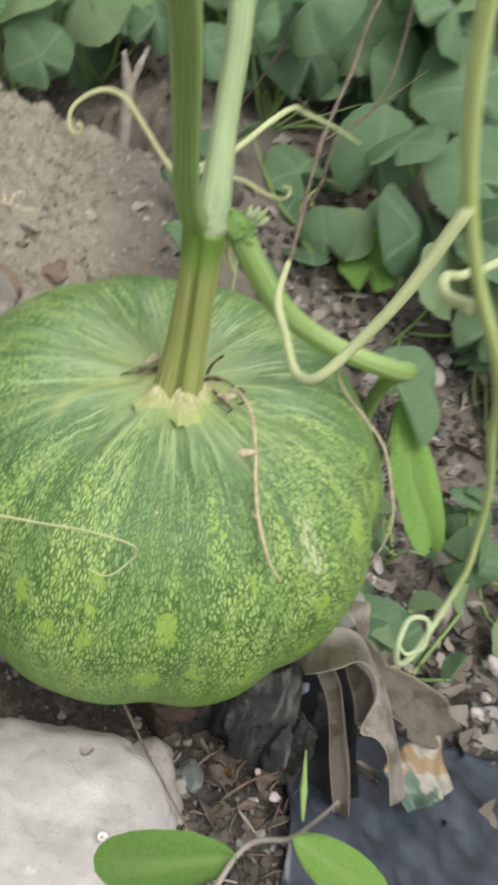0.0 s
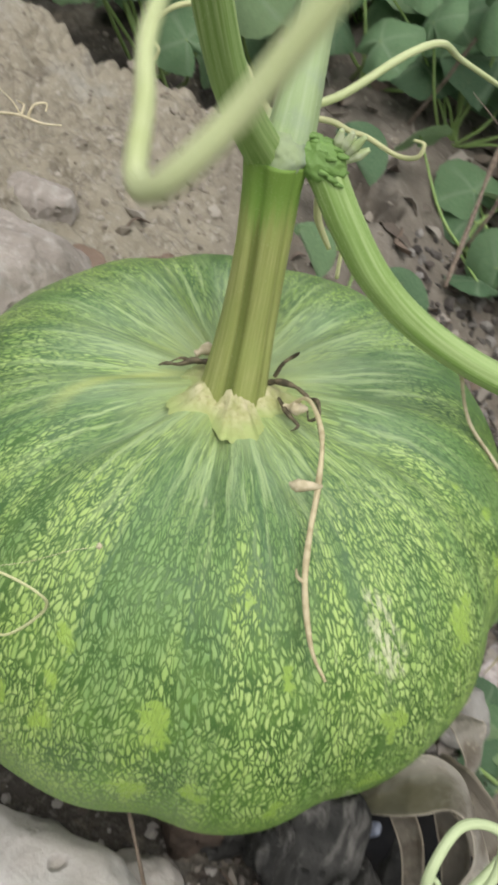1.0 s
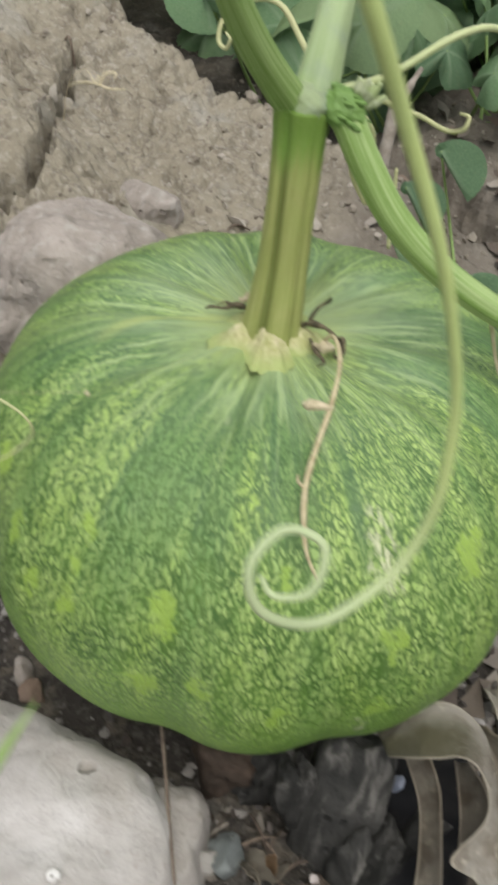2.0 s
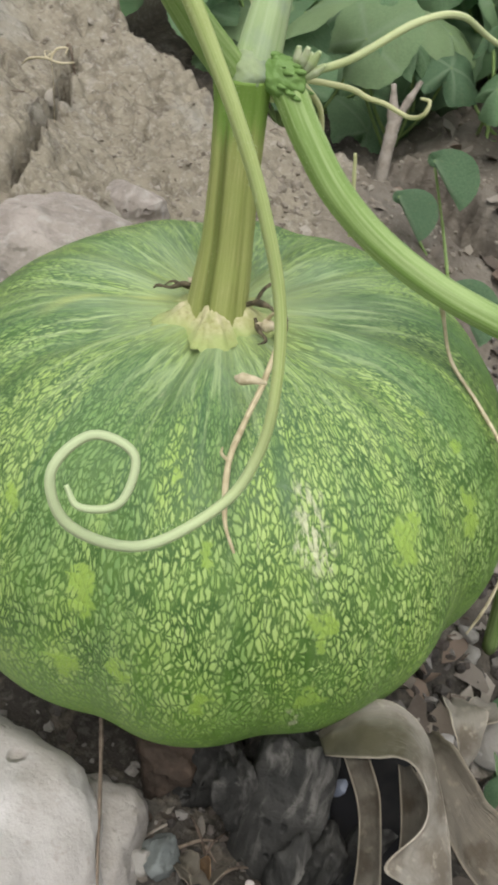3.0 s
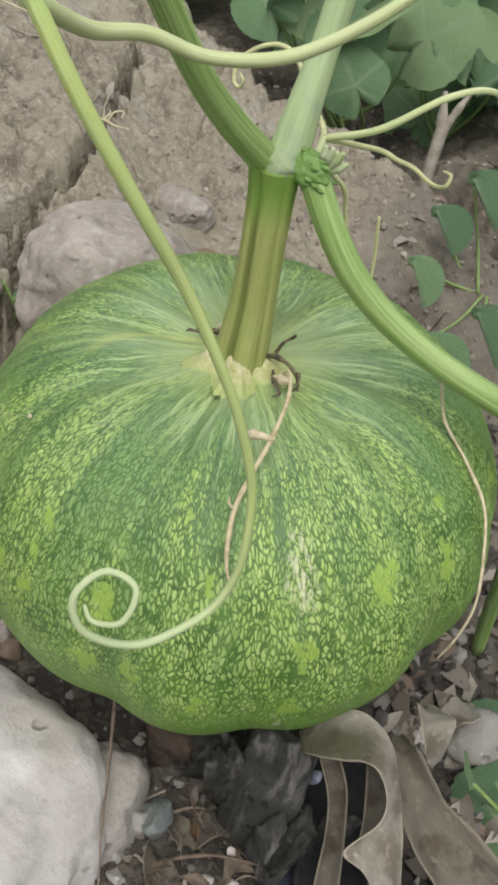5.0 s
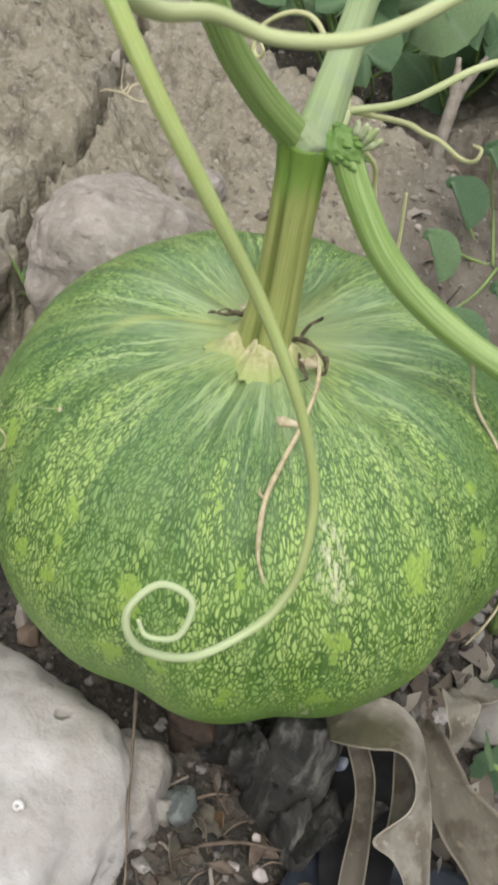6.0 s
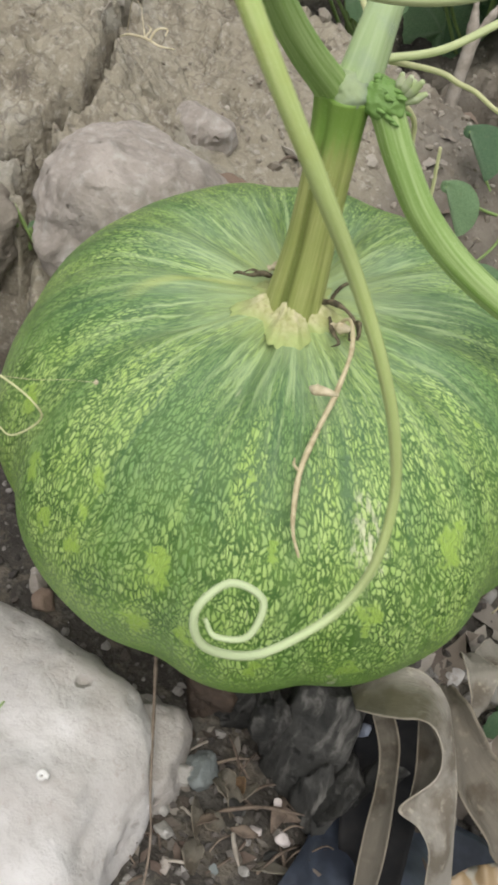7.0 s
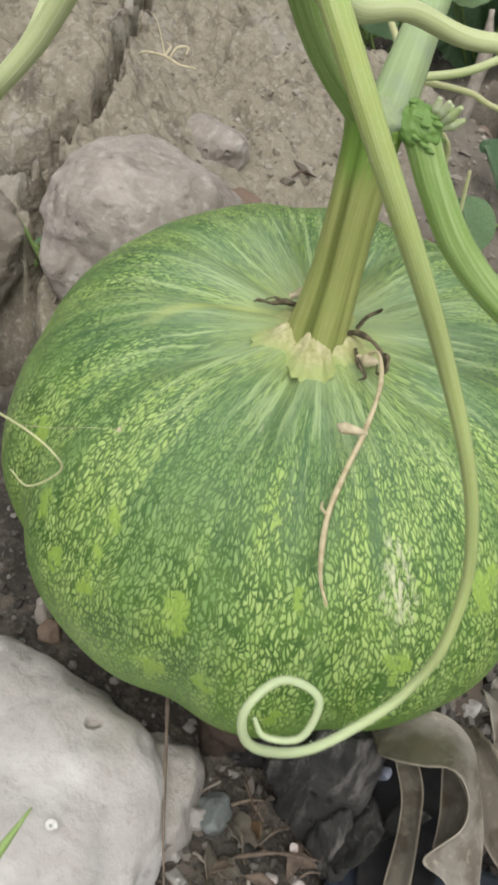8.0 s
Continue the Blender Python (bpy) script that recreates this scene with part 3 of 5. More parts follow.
def spline_weights(pts):
    d = np.hypot(pts[:, None, 0] - pts[None, :, 0], pts[:, None, 1] - pts[None, :, 1])
    k = np.where(d > 0, d * d * np.log(d + 1e-9), 0) + np.eye(len(pts)) * 2e-4
    p = np.c_[np.ones(len(pts)), pts[:, :2]]
    m = np.block([[k, p], [p.T, np.zeros((3, 3))]])
    return np.linalg.solve(m, np.r_[pts[:, 2], 0, 0, 0])


SPLINE = spline_weights(HEIGHTS)


def terrain(x, y):
    """Smooth height of the ground; flat far off."""
    x, y = np.clip(x, -.75, .75), np.clip(y, -.45, 1.1)
    d = np.hypot(x[..., None] - HEIGHTS[:, 0], y[..., None] - HEIGHTS[:, 1])
    k = np.where(d > 0, d * d * np.log(d + 1e-9), 0)
    return k @ SPLINE[:-3] + SPLINE[-3] + SPLINE[-2] * x + SPLINE[-1] * y


CRACKS = [
    ([(-.300, .36), (-.290, .32), (-.279, .288), (-.258, .25), (-.238, .213), (-.227, .187), (-.2245, .16), (-.226, .142), (-.225, .12), (-.222, .10), (-.213, .083), (-.20, .06)], .0075, .038),
    ([(-.226, .138), (-.233, .117), (-.247, .098), (-.275, .085), (-.31, .06)], .0060, .028),
    ([(-.279, .288), (-.305, .275), (-.345, .30)], .003, .010),
    ([(-.238, .213), (-.205, .20), (-.185, .22)], .0032, .012),
    ([(-.33, .17), (-.30, .16), (-.275, .17), (-.262, .155)], .0034, .012),
    ([(-.245, .40), (-.225, .36), (-.215, .31), (-.20, .28)], .0025, .008),
    ([(-.42, .22), (-.375, .235), (-.345, .228), (-.32, .25)], .0050, .012),
]
# dark hollows: two ends, radius, depth
HOLLOWS = [((-.215, .055), (-.200, .035), .020, .035), ((-.06, .50), (.02, .46), .040, .06)]


def to_line(x, y, a, b):
    """Distance from a stretch of line, for arrays."""
    a, b = np.array(a), np.array(b)
    ab = b - a
    u = np.clip(((x - a[0]) * ab[0] + (y - a[1]) * ab[1]) / (ab @ ab), 0, 1)
    return np.hypot(x - a[0] - u * ab[0], y - a[1] - u * ab[1])


def cracked(x, y):
    """Depth of the cracks and hollows at a place, for arrays."""
    depth = np.zeros_like(x)
    for line, width, deep in CRACKS:
        c = smooth_curve([(a, b, 0) for a, b in line], 6)[:, :2]
        jig = np.array([ridged(a, b, 120, 3.3) for a, b in c])
        c = c + 0.012 * np.stack([jig, jig[::-1]], -1)
        best = np.full_like(x, 9.0)
        vary = np.full_like(x, 1.0)
        for a, b in zip(c[:-1], c[1:]):
            best = np.minimum(best, to_line(x, y, a, b))
        close = best < 0.03
        vary[close] = [0.5 + 0.8 * abs(ridged(a, b, 55, 1.9)) + 0.25 * max(0, ridged(a, b, 120, 7.7)) for a, b in zip(x[close], y[close])]
        depth = np.maximum(depth, deep * np.clip(1.5 - 1.3 * best / (width * vary), 0, 1))
    for a, b, wide, deep in HOLLOWS:
        best = to_line(x, y, a, b)
        close = best < 2 * wide
        best[close] += [0.5 * wide * ridged(p, q, 34, 2.6) + 0.25 * wide * ridged(p, q, 90, 5.6) for p, q in zip(x[close], y[close])]
        depth = np.maximum(depth, deep * np.clip(1.7 - 1.7 * best / wide, 0, 1) ** 0.7)
    # behind its crest the bank falls away into the dark under the leaves
    wave = np.array([.016 * ridged(p, .4, 22, 4.6) + .008 * ridged(p, .9, 70, 4.6) for p in x[0]])
    over = np.clip((y - .414 - .55 * np.maximum(0, -.280 - x) - wave[None, :]) / .035, 0, 1)
    fade = np.clip((x + .66) / .10, 0, 1) * np.clip((.05 - x) / .15, 0, 1) * np.clip((1.25 - y) / .3, 0, 1)
    return depth + np.maximum(terrain(x, y) - .02, 0) * over * over * (3 - 2 * over) * fade


def ground_height(x, y):
    """The ground with its clods and cracks, for arrays."""
    h = terrain(x, y)
    near = np.clip(1.6 - np.hypot(x, y - 0.2) / 1.2, 0.15, 1)
    bank = np.clip((h - 0.03) / 0.06, 0, 1)
    bumps = np.empty_like(x)
    for i in np.ndindex(x.shape):
        a, b = x[i], y[i]
        r1, r2 = ridged(a, b, 14, 0.7), ridged(a, b, 38, 5.1)
        clod = 0.0
        if bank[i] > 0.02 and near[i] > 0.5:
            w1, w2 = ridged(a, b, 26, 8.8), ridged(a, b, 60, 1.8)
            d1 = noise.voronoi(Vector((a * 26 + w1 * .7, b * 26 - w2 * .5, 0.4)))[0]
            d2 = noise.voronoi(Vector((a * 75 + w1, b * 75 + w2, 3.4)))[0]
            rise = noise.cell(Vector((a * 26 + w1, b * 26 - w2, 1.4)))
            clod = 0.0060 * min(1.0, (d1[1] - d1[0]) * 3.5) ** .6 + 0.0026 * min(1.0, (d2[1] - d2[0]) * 3) ** .7 + 0.0012 * rise
            clod += 0.013 * max(0, ridged(a, b, 18, 6.1)) + 0.006 * w2
        bumps[i] = clod * bank[i] + 0.014 * r1 + 0.004 * r2 + 0.0030 * ridged(a, b, 110, 4.4) + 0.0012 * ridged(a, b, 260, 2.2)
    lumps = bumps * near * (0.35 + 0.65 * bank)
    return h + lumps - cracked(x, y)


def axis_steps(lo, hi, step, far, count):
    """Even steps from lo to hi, then growing ones out to far on both sides."""
    mid = np.arange(lo, hi, step)
    g = step * np.cumsum(1.0 * (far / step / 6) ** (np.arange(1, count + 1) / count))
    g = g / g[-1] * far
    return np.r_[lo - g[::-1], mid, mid[-1] + g]


def graded(stretches, far, count):
    """Even steps in each stretch (from, to, step), then growing ones out to far."""
    mid = np.concatenate([np.arange(a, b, s) for a, b, s in stretches])
    edge = axis_steps(0, 2 * stretches[0][2], stretches[0][2], far, count)
    out = edge[edge > stretches[0][2]]
    return np.r_[mid[0] - out[::-1], mid, mid[-1] + out]


gx = graded([(-.46, -.33, .0036), (-.33, -.165, .0015), (-.165, .40, .0031)], 60, 34)
gy = graded([(-.26, .05, .0032), (.05, .36, .0018), (.36, .72, .0038)], 60, 34)
GX, GY = np.meshgrid(gx, gy)
GZ = ground_height(GX, GY)
gn, gm = len(gx), len(gy)
index = np.arange(gn * gm).reshape(gm, gn)
quads = np.stack([index[:-1, :-1], index[:-1, 1:], index[1:, 1:], index[1:, :-1]], -1).reshape(-1, 4)
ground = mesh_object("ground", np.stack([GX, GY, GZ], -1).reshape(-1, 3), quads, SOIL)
tagged(ground, "dry cracked clay soil with darker litter below the bank", "ground", kind="structure")


def on_ground(x, y):
    """Height of the built ground by the nearest grid points."""
    i, j = np.searchsorted(gy, y), np.searchsorted(gx, x)
    return float(GZ[max(i - 1, 0):i + 1, max(j - 1, 0):j + 1].mean())


# ---- pumpkin ----
CENTRE, WIDE, TALL = np.array((.0073, .0047, .1125)), .1358, .1115


def pumpkin_body(parent):
    rows, cols = 150, 320
    phi = np.linspace(0.02, math.pi - 0.02, rows)
    arc = np.r_[0, np.cumsum(np.hypot(np.diff(WIDE * np.sin(phi)), np.diff(TALL * np.cos(phi))))]
    verts, uv = [], []
    for i, p in enumerate(phi):
        for k in range(cols + 1):
            a = 2 * math.pi * k / cols + math.pi / 2
            rib = 0.0
            for g in range(10):
                d = (a - radians(-54 + 36 * g + 5 * math.sin(g * 2.3)) + math.pi) % (2 * math.pi) - math.pi
                rib += (1.0 + 0.5 * math.sin(g * 1.7)) * math.exp(-(d / 0.13) ** 2)
            low = 0.5 - 0.5 * math.cos(p)
            q = Vector((math.cos(a) * 1.4, math.sin(a) * 1.4, p))
            lump = 0.010 * noise.noise(q * 1.3) + 0.004 * noise.noise(q * 4.0)
            r = WIDE * math.sin(p) * (1 - rib * (0.012 + 0.037 * low * math.sin(p)) + lump)
            z = TALL * math.cos(p) * (1 + lump) - 0.031 * math.exp(-(r / 0.073) ** 2) * (p < 1.5) - 0.0060 * rib * math.exp(-((r - 0.050) / 0.030) ** 2) * (p < 1.5)
            verts.append((r * math.cos(a), r * math.sin(a), z))
            uv.append((2 * math.pi * WIDE * k / cols, arc[i]))
    w = cols + 1
    faces = [(i * w + k, (i + 1) * w + k, (i + 1) * w + k + 1, i * w + k + 1) for i in range(rows - 1) for k in range(cols)]
    v = np.array(verts) + CENTRE - np.array(parent.location)
    return mesh_object("body", v, faces, SKIN, parent, "green mottled rind with faint ribs and yellow blotches", uv)


pumpkin = thing("pumpkin", (CENTRE[0], CENTRE[1], 0.0), "large unripe green pumpkin with pale mottling, resting on stony soil", "pumpkin")
pumpkin_body(pumpkin)


def ridge(a):
    """Ridges and grooves round the stalk; the groove that faces the open side is the deepest."""
    height, groove = 0.0, 0.0
    for g, (at, deep, wide) in enumerate(((-97, .17, .24), (-168, .08, .16), (-30, .07, .15), (40, .12, .2), (120, .12, .2))):
        d = (a - radians(at) + math.pi) % (2 * math.pi) - math.pi
        k = math.exp(-(d / wide) ** 2)
        height -= deep * k
        groove = max(groove, k * (1.0 if g == 0 else .45))
    return height, groove


def fruit_stalk(parent):
    """The stalk from its lobed foot to the swollen joint at its top."""
    line = smooth_curve([(.0090, -.0058, .184), (.0090, -.0052, .190), (.0092, -.0035, .200), (.0096, .002, .225), (.0095, .0065, .253), (.0088, .0105, .272), (.0085, .0118, .283)], 10)
    n, sides = len(line), 96
    girth = np.interp(np.linspace(0, 1, n), np.linspace(0, 1, 7), [.0165, .0150, .0124, .0101, .0094, .0098, .0108])
    run = np.r_[0, np.cumsum(np.linalg.norm(np.diff(line, axis=0), axis=1))]
    verts, uv, dark = [], [], []
    for i in range(n):
        for k in range(sides):
            a = 2 * math.pi * k / sides
            h, g = ridge(a + .25 * (run[i] / .1 - .5))
            foot = max(0, 1 - run[i] / .022)
            q = girth[i] * (1 + h * (1 + 1.2 * foot) + .10 * foot * math.cos(5 * a + 1.2) + .02 * noise.noise(Vector((math.cos(a) * 3, math.sin(a) * 3, run[i] * 60))))
            verts.append(line[i] + np.array((q * math.cos(a), q * math.sin(a) * .97, -.10 * q * math.sin(a))))
            uv.append((abs(k / sides * 2 - 1), run[i] * 10))
            dark.append(g * min(1, run[i] / .012))
    faces = [(i * sides + k, i * sides + (k + 1) % sides, (i + 1) * sides + (k + 1) % sides, (i + 1) * sides + k) for i in range(n - 1) for k in range(sides)]
    faces.append(tuple((n - 1) * sides + k for k in range(sides)))
    return mesh_object("peduncle", local(parent, verts), faces, PEDUNCLE, parent, "thick ridged yellow-green stalk with a dark groove", uv, extra=dark)


def calyx_star(parent):
    """Corky star at the stalk's foot: thick uneven lobes that lie on the rind."""
    rings, spokes = 22, 150
    verts, faces, rim = [], [], []
    for i in range(rings):
        t = i / (rings - 1)
        for k in range(spokes):
            rim.append(t)
            a = 2 * math.pi * k / spokes
            lobe = abs(math.cos(2.5 * (a + radians(66 + 14 * noise.noise(Vector((math.cos(a), math.sin(a), 5.5))))))) ** 1.6
            q = Vector((math.cos(a) * 2.3, math.sin(a) * 2.3, 0.7))
            edge = .0185 + .0080 * lobe * (1 + .5 * noise.noise(q)) + .0030 * noise.noise(q * 3) + .0013 * noise.noise(q * 8)
            r = .007 + (edge - .007) * t
            x, y = .0090 + r * math.cos(a), -.0050 + r * math.sin(a)
            lump = noise.noise(Vector((x, y, 0)) * 150) * .0016 + noise.noise(Vector((x, y, 3)) * 420) * .0007
            far = math.hypot(x - CENTRE[0], y - CENTRE[1])
            rind = CENTRE[2] + TALL * math.sqrt(1 - (far / WIDE) ** 2) - .031 * math.exp(-(far / .073) ** 2)
            body = .0006 + .0080 * (1 - t) ** 1.5 + .0018 * lobe * (1 - t) + .0012 * noise.noise(q * 5 + Vector((0, 0, t * 3))) * (1 - t)
            z = rind + body * (1 - t ** 3) - .0022 * t ** 5 + lump * (1 - t ** 3)
            verts.append((x - parent.location[0], y - parent.location[1], z - parent.location[2]))
    for i in range(rings - 1):
        for k in range(spokes):
            n = (k + 1) % spokes
            faces.append((i * spokes + k, (i + 1) * spokes + k, (i + 1) * spokes + n, i * spokes + n))
    return mesh_object("calyx", verts, faces, CALYX, parent, "corky pale yellow star at the stalk's foot", extra=rim)


fruit_stalk(pumpkin)
calyx_star(pumpkin)
for i, (pts, w) in enumerate([
        ([(-.0025, .0020, .2000), (-.0080, .0000, .2015), (-.0130, -.0020, .1995), (-.0180, -.0040, .2000), (-.0205, -.0030, .1975)], .0011),
        ([(-.0020, .0030, .2015), (-.0075, .0020, .1990), (-.0125, -.0010, .2020), (-.0170, -.0010, .1985)], .0008),
        ([(.0200, -.0020, .2010), (.0260, -.0030, .2045), (.0335, -.0050, .2050), (.0400, -.0080, .2020), (.0425, -.0120, .1990)], .0015),
        ([(.0230, .0030, .2010), (.0250, .0060, .2060), (.0290, .0080, .2100), (.0300, .0060, .2130)], .0010),
        ([(.0270, -.0060, .1990), (.0315, -.0130, .1995), (.0365, -.0170, .1985), (.0345, -.0200, .1975)], .0010),
        ([(.0380, -.0060, .2025), (.0410, -.0100, .2060), (.0430, -.0140, .2030), (.0400, -.0150, .2005), (.0385, -.0120, .2020)], .0008)]):
    tube("dried_stipule", pts, [w * .7, w, w * .75, w * .6, w * .3], CORK, pumpkin, "dark shrivelled stipule", sides=8, wobble=0.35, seed=300 + i)
for i, pts in enumerate([[(.0300, -.0100, .1985), (.0345, -.0110, .2010), (.0385, -.0105, .2015)], [(-.0090, .0060, .1995), (-.0050, .0090, .2010), (.0000, .0110, .2000)]]):
    tube("dried_stipule", pts, [.0016, .0026, .0012], STRAW_PALE, pumpkin, "papery cream scrap of stipule", sides=8, wobble=0.4, seed=320 + i)

# ---- vine with its tendrils ----
vine = thing("pumpkin_vine", (0.0, 0.0, 0.24), "hairy green pumpkin vine with curling tendrils above the fruit", "vine")
SHOOT = [(.0070, .0120, .274), (.0045, .0105, .284), (-.0010, -.010, .306), (-.0045, -.0294, .3293), (-.0085, -.0525, .3665), (-.0125, -.0786, .4042), (-.0173, -.1055, .4399), (-.014, -.132, .476), (.000, -.160, .515), (.022, -.186, .556)]
GIRTH = [.0058, .0064, .0056, .0050, .0049, .0048, .0047, .0045, .0042, .0040]
stem = tube("shoot", SHOOT, GIRTH, VINE, vine, sides=20, ribs=5, rib=0.08)
down(SHOOT, GIRTH, 4200, stem, 70)
SHOOT = [(.0098, .0140, .279), (.0110, .0165, .287), (.0110, .026, .303), (.0105, .0375, .3187), (.0105, .0475, .3375), (.0101, .0574, .3571), (.006, .085, .41), (.000, .12, .47), (-.01, .16, .54)]
GIRTH = [.0060, .0082, .0068, .0057, .0056, .0058, .0062, .0062, .0062]
stem = tube("shoot", SHOOT, GIRTH, VINE_PALE, vine, "pale grey-green downy shoot", sides=20, ribs=5, rib=0.06)
down(SHOOT, GIRTH, 4200, stem, 71)
SHOOT = [(.0165, .0175, .2855), (.0245, .0150, .2805), (.0347, .0115, .2672), (.0490, .0097, .2500), (.0681, .0117, .2338), (.0926, .0158, .2198), (.1224, .0203, .2090), (.136, .032, .199), (.143, .058, .176), (.145, .088, .125), (.150, .105, .03), (.156, .118, -.08)]
GIRTH = [.0058, .0061, .0060, .0059, .0057, .0055, .0056, .0054, .0052, .0050, .0048, .0048]
stem = tube("shoot", SHOOT, GIRTH, VINE, vine, "thick ribbed green vine", sides=26, ribs=8, rib=0.05)
down(SHOOT, GIRTH, 4200, stem, 72)
v, f = rock_data((.0100, .0092, .0088), 31, 5, 0.1, 0.24)
mesh_object("node", v + np.array((.0098, .0130, .2840)) - np.array(vine.location), f, JOINT, vine, "knobbly grey-green joint of the vine")
v, f = rock_data((.0092, .0072, .0070), 33, 5, 0.1, 0.30)
mesh_object("bud", v @ np.array(Euler((0, radians(24), 0)).to_matrix()).T + np.array((.0222, .0150, .2838)) - np.array(vine.location), f, BUD, vine, "crinkled bright green bud at the joint")
for i in range(26):
    rng = np.random.RandomState(60 + i)
    a, u = rng.uniform(0, 6.28), rng.uniform(-.5, .9)
    d = np.array((u * .6, math.cos(a) * .9, math.sin(a) * .9))
    d /= np.linalg.norm(d)
    p = np.array((.0222 + .006 * u, .0150, .2838 - .0026 * u)) + d * .0056
    tube("bud_scale", [p - (.0016, 0, -.0006), p + d * .0010, p + np.array((.0026, 0, -.0002)) + d * .0014], [.0005, .0011, .0004], BUD, vine, sides=7, per=4)
for d, long in (((.10, -.10, 1.0), .0085), ((.34, -.14, .95), .0100), ((.60, -.05, .90), .0105), ((.85, .05, .70), .0085), ((.45, .20, .95), .0080)):
    d = np.array(d)
    p = np.array((.0258, .0160, .2872)) + np.array((.0045, 0, -.0030)) * d[0]
    tube("bract", [p, p + d * long * .55 + (.0002, 0, 0), p + d * long], [.0009, .0018, .0008], BRACT, vine, "pale finger-like bract", sides=8)
STALK = (-.008, .094, .259)
tube("tendril_stalk", [(.0105, .022, .280), (.006, .045, .266), (-.002, .075, .260), STALK], [.0022, .0019, .0018, .0018], TENDRIL, vine, sides=10)
tube("tendril", [STALK, (.0165, .1016, .2681), (.0390, .1208, .2830), (.0527, .1416, .2838), (.0640, .1659, .2706), (.0876, .1915, .2533), (.112, .21, .236)],
     [.0018, .0018, .0017, .0016, .0014, .0012, .0008], TENDRIL, vine, sides=10)
tube("tendril", [STALK, (.0142, .1108, .2540), (.0237, .1150, .2500), (.0326, .1150, .2488), (.0463, .1051, .2488), (.0545, .0975, .2535), (.0560, .0985, .2590), (.0515, .1005, .2590)],
     [.0015, .0014, .0013, .0012, .0011, .0010, .0008, .0006], TENDRIL_PALE, vine, sides=8)
tube("tendril", [STALK, (-.0144, .106, .259), (-.0278, .112, .273), (-.039, .1167, .2837), (-.049, .1165, .2862), (-.0585, .1125, .2830), (-.0654, .1085, .2760), (-.0655, .1050, .2680), (-.0610, .1030, .2660), (-.0586, .1020, .2705), (-.0612, .1030, .2730)],
     [.0016, .0015, .0014, .0014, .0013, .0012, .0012, .0011, .0010, .0008, .0006], TENDRIL_PALE, vine, sides=8)
tube("tendril", [(.0200, .0210, .2830), (.0225, .0330, .268), (.024, .036, .252), (.0305, .038, .239)], [.0016, .0017, .0015, .0009], TENDRIL_PALE, vine, sides=8)
tube("tendril", [(.0240, .0220, .2840), (.0290, .0360, .270), (.0300, .0400, .258), (.0325, .0410, .244)], [.0012, .0011, .0010, .0007], TENDRIL_PALE, vine, sides=7)
tube("tendril", [(.0323, .0796, .2380), (.0330, .0800, .2280), (.0338, .0805, .2169), (.0350, .0790, .2000)], [.0007, .0009, .0009, .0009], TENDRIL_PALE, vine, "short pale tendril stub", sides=7)
HANG = [(.022, -.186, .556), (.024, -.186, .53), (.029, -.183, .492), (.0345, -.1804, .4612), (.0400, -.1791, .4415), (.0468, -.1778, .4240), (.0560, -.1772, .4060), (.0672, -.1780, .3885), (.0760, -.1745, .3710), (.0825, -.1690, .3540), (.0895, -.1668, .3380),
        (.0945, -.1655, .3235), (.0982, -.1655, .3085), (.0998, -.1690, .2935), (.0985, -.1718, .2825), (.0950, -.1775, .2750), (.0865, -.1895, .2718), (.0780, -.1975, .2795), (.0748, -.1968, .2890), (.0780, -.1900, .2930), (.0848, -.1884, .2905), (.0850, -.1935, .2845), (.0794, -.1964, .2835), (.0764, -.1955, .2862)]
stem = tube("hanging_tendril", HANG, [.0018, .0018, .0018, .0018, .0017, .0016, .00155, .00145, .00135, .00125, .00112, .00106, .00102, .00098, .00095, .00095, .00098, .00094, .00085, .0008, .00076, .0007, .0006, .0004],
     TENDRIL_LONG, vine, "long pale green tendril ending in a coil", sides=12, per=6)
down(HANG[:17], [.0018, .0017, .0014, .0012, .0011, .0011], 2200, stem, 80, .0004)
tube("hanging_tendril", [(.0470, -.1778, .4235), (0.0402, -0.1817, 0.4035), (0.0328, -0.1845, 0.389), (0.0266, -0.1869, 0.3806), (0.0226, -0.1823, 0.3774), (0.0200, -0.1723, 0.3794), (0.0175, -0.1638, 0.3828), (0.0188, -0.1573, 0.3893)],
     [.0016, .0014, .0013, .0012, .0011, .0010, .0010, .0007], TENDRIL, vine, sides=10)
tube("hanging_tendril", [(.0580, -.1765, .3986), (.0571, -.1613, .3900), (.0600, -.1490, .3868), (.0676, -.1405, .3824), (.0793, -.1325, .3833), (.0900, -.1240, .3895), (.0990, -.1150, .3980), (.108, -.105, .410)],
     [.0016, .0015, .0014, .0013, .0013, .0012, .0011, .0008], TENDRIL, vine, sides=10)

# ---- dry stalks lying on the pumpkin ----
dried = thing("dried_tendril", (.05, -.05, .19), "brown withered tendril lying across the pumpkin's rind", "tendril")
tube("stalk", [(.0300, -.0090, .1970), (.0375, -.0125, .2080), (.0455, -.0280, .2080), (.0488, -.0470, .2015), (.0500, -.0640, .1965), (.0525, -.0810, .1920), (.0590, -.0960, .1830), (.0660, -.1030, .1772)],
     [.0007, .0009, .0010, .0011, .0010, .0010, .0008, .0004], STRAW, dried, sides=7, wobble=0.3, seed=5)
tube("bract", [(.0500, -.0468, .2020), (.0462, -.0492, .2035), (.0420, -.0505, .2035), (.0392, -.0500, .2030)], [.0007, .0016, .0024, .0005], STRAW_PALE, dried, "pale papery bract", sides=7)
tube("bract", [(.0520, -.0800, .1925), (.0495, -.0800, .1945), (.0485, -.0775, .1950)], [.0006, .0006, .0003], STRAW, dried, "small dry scale", sides=6)
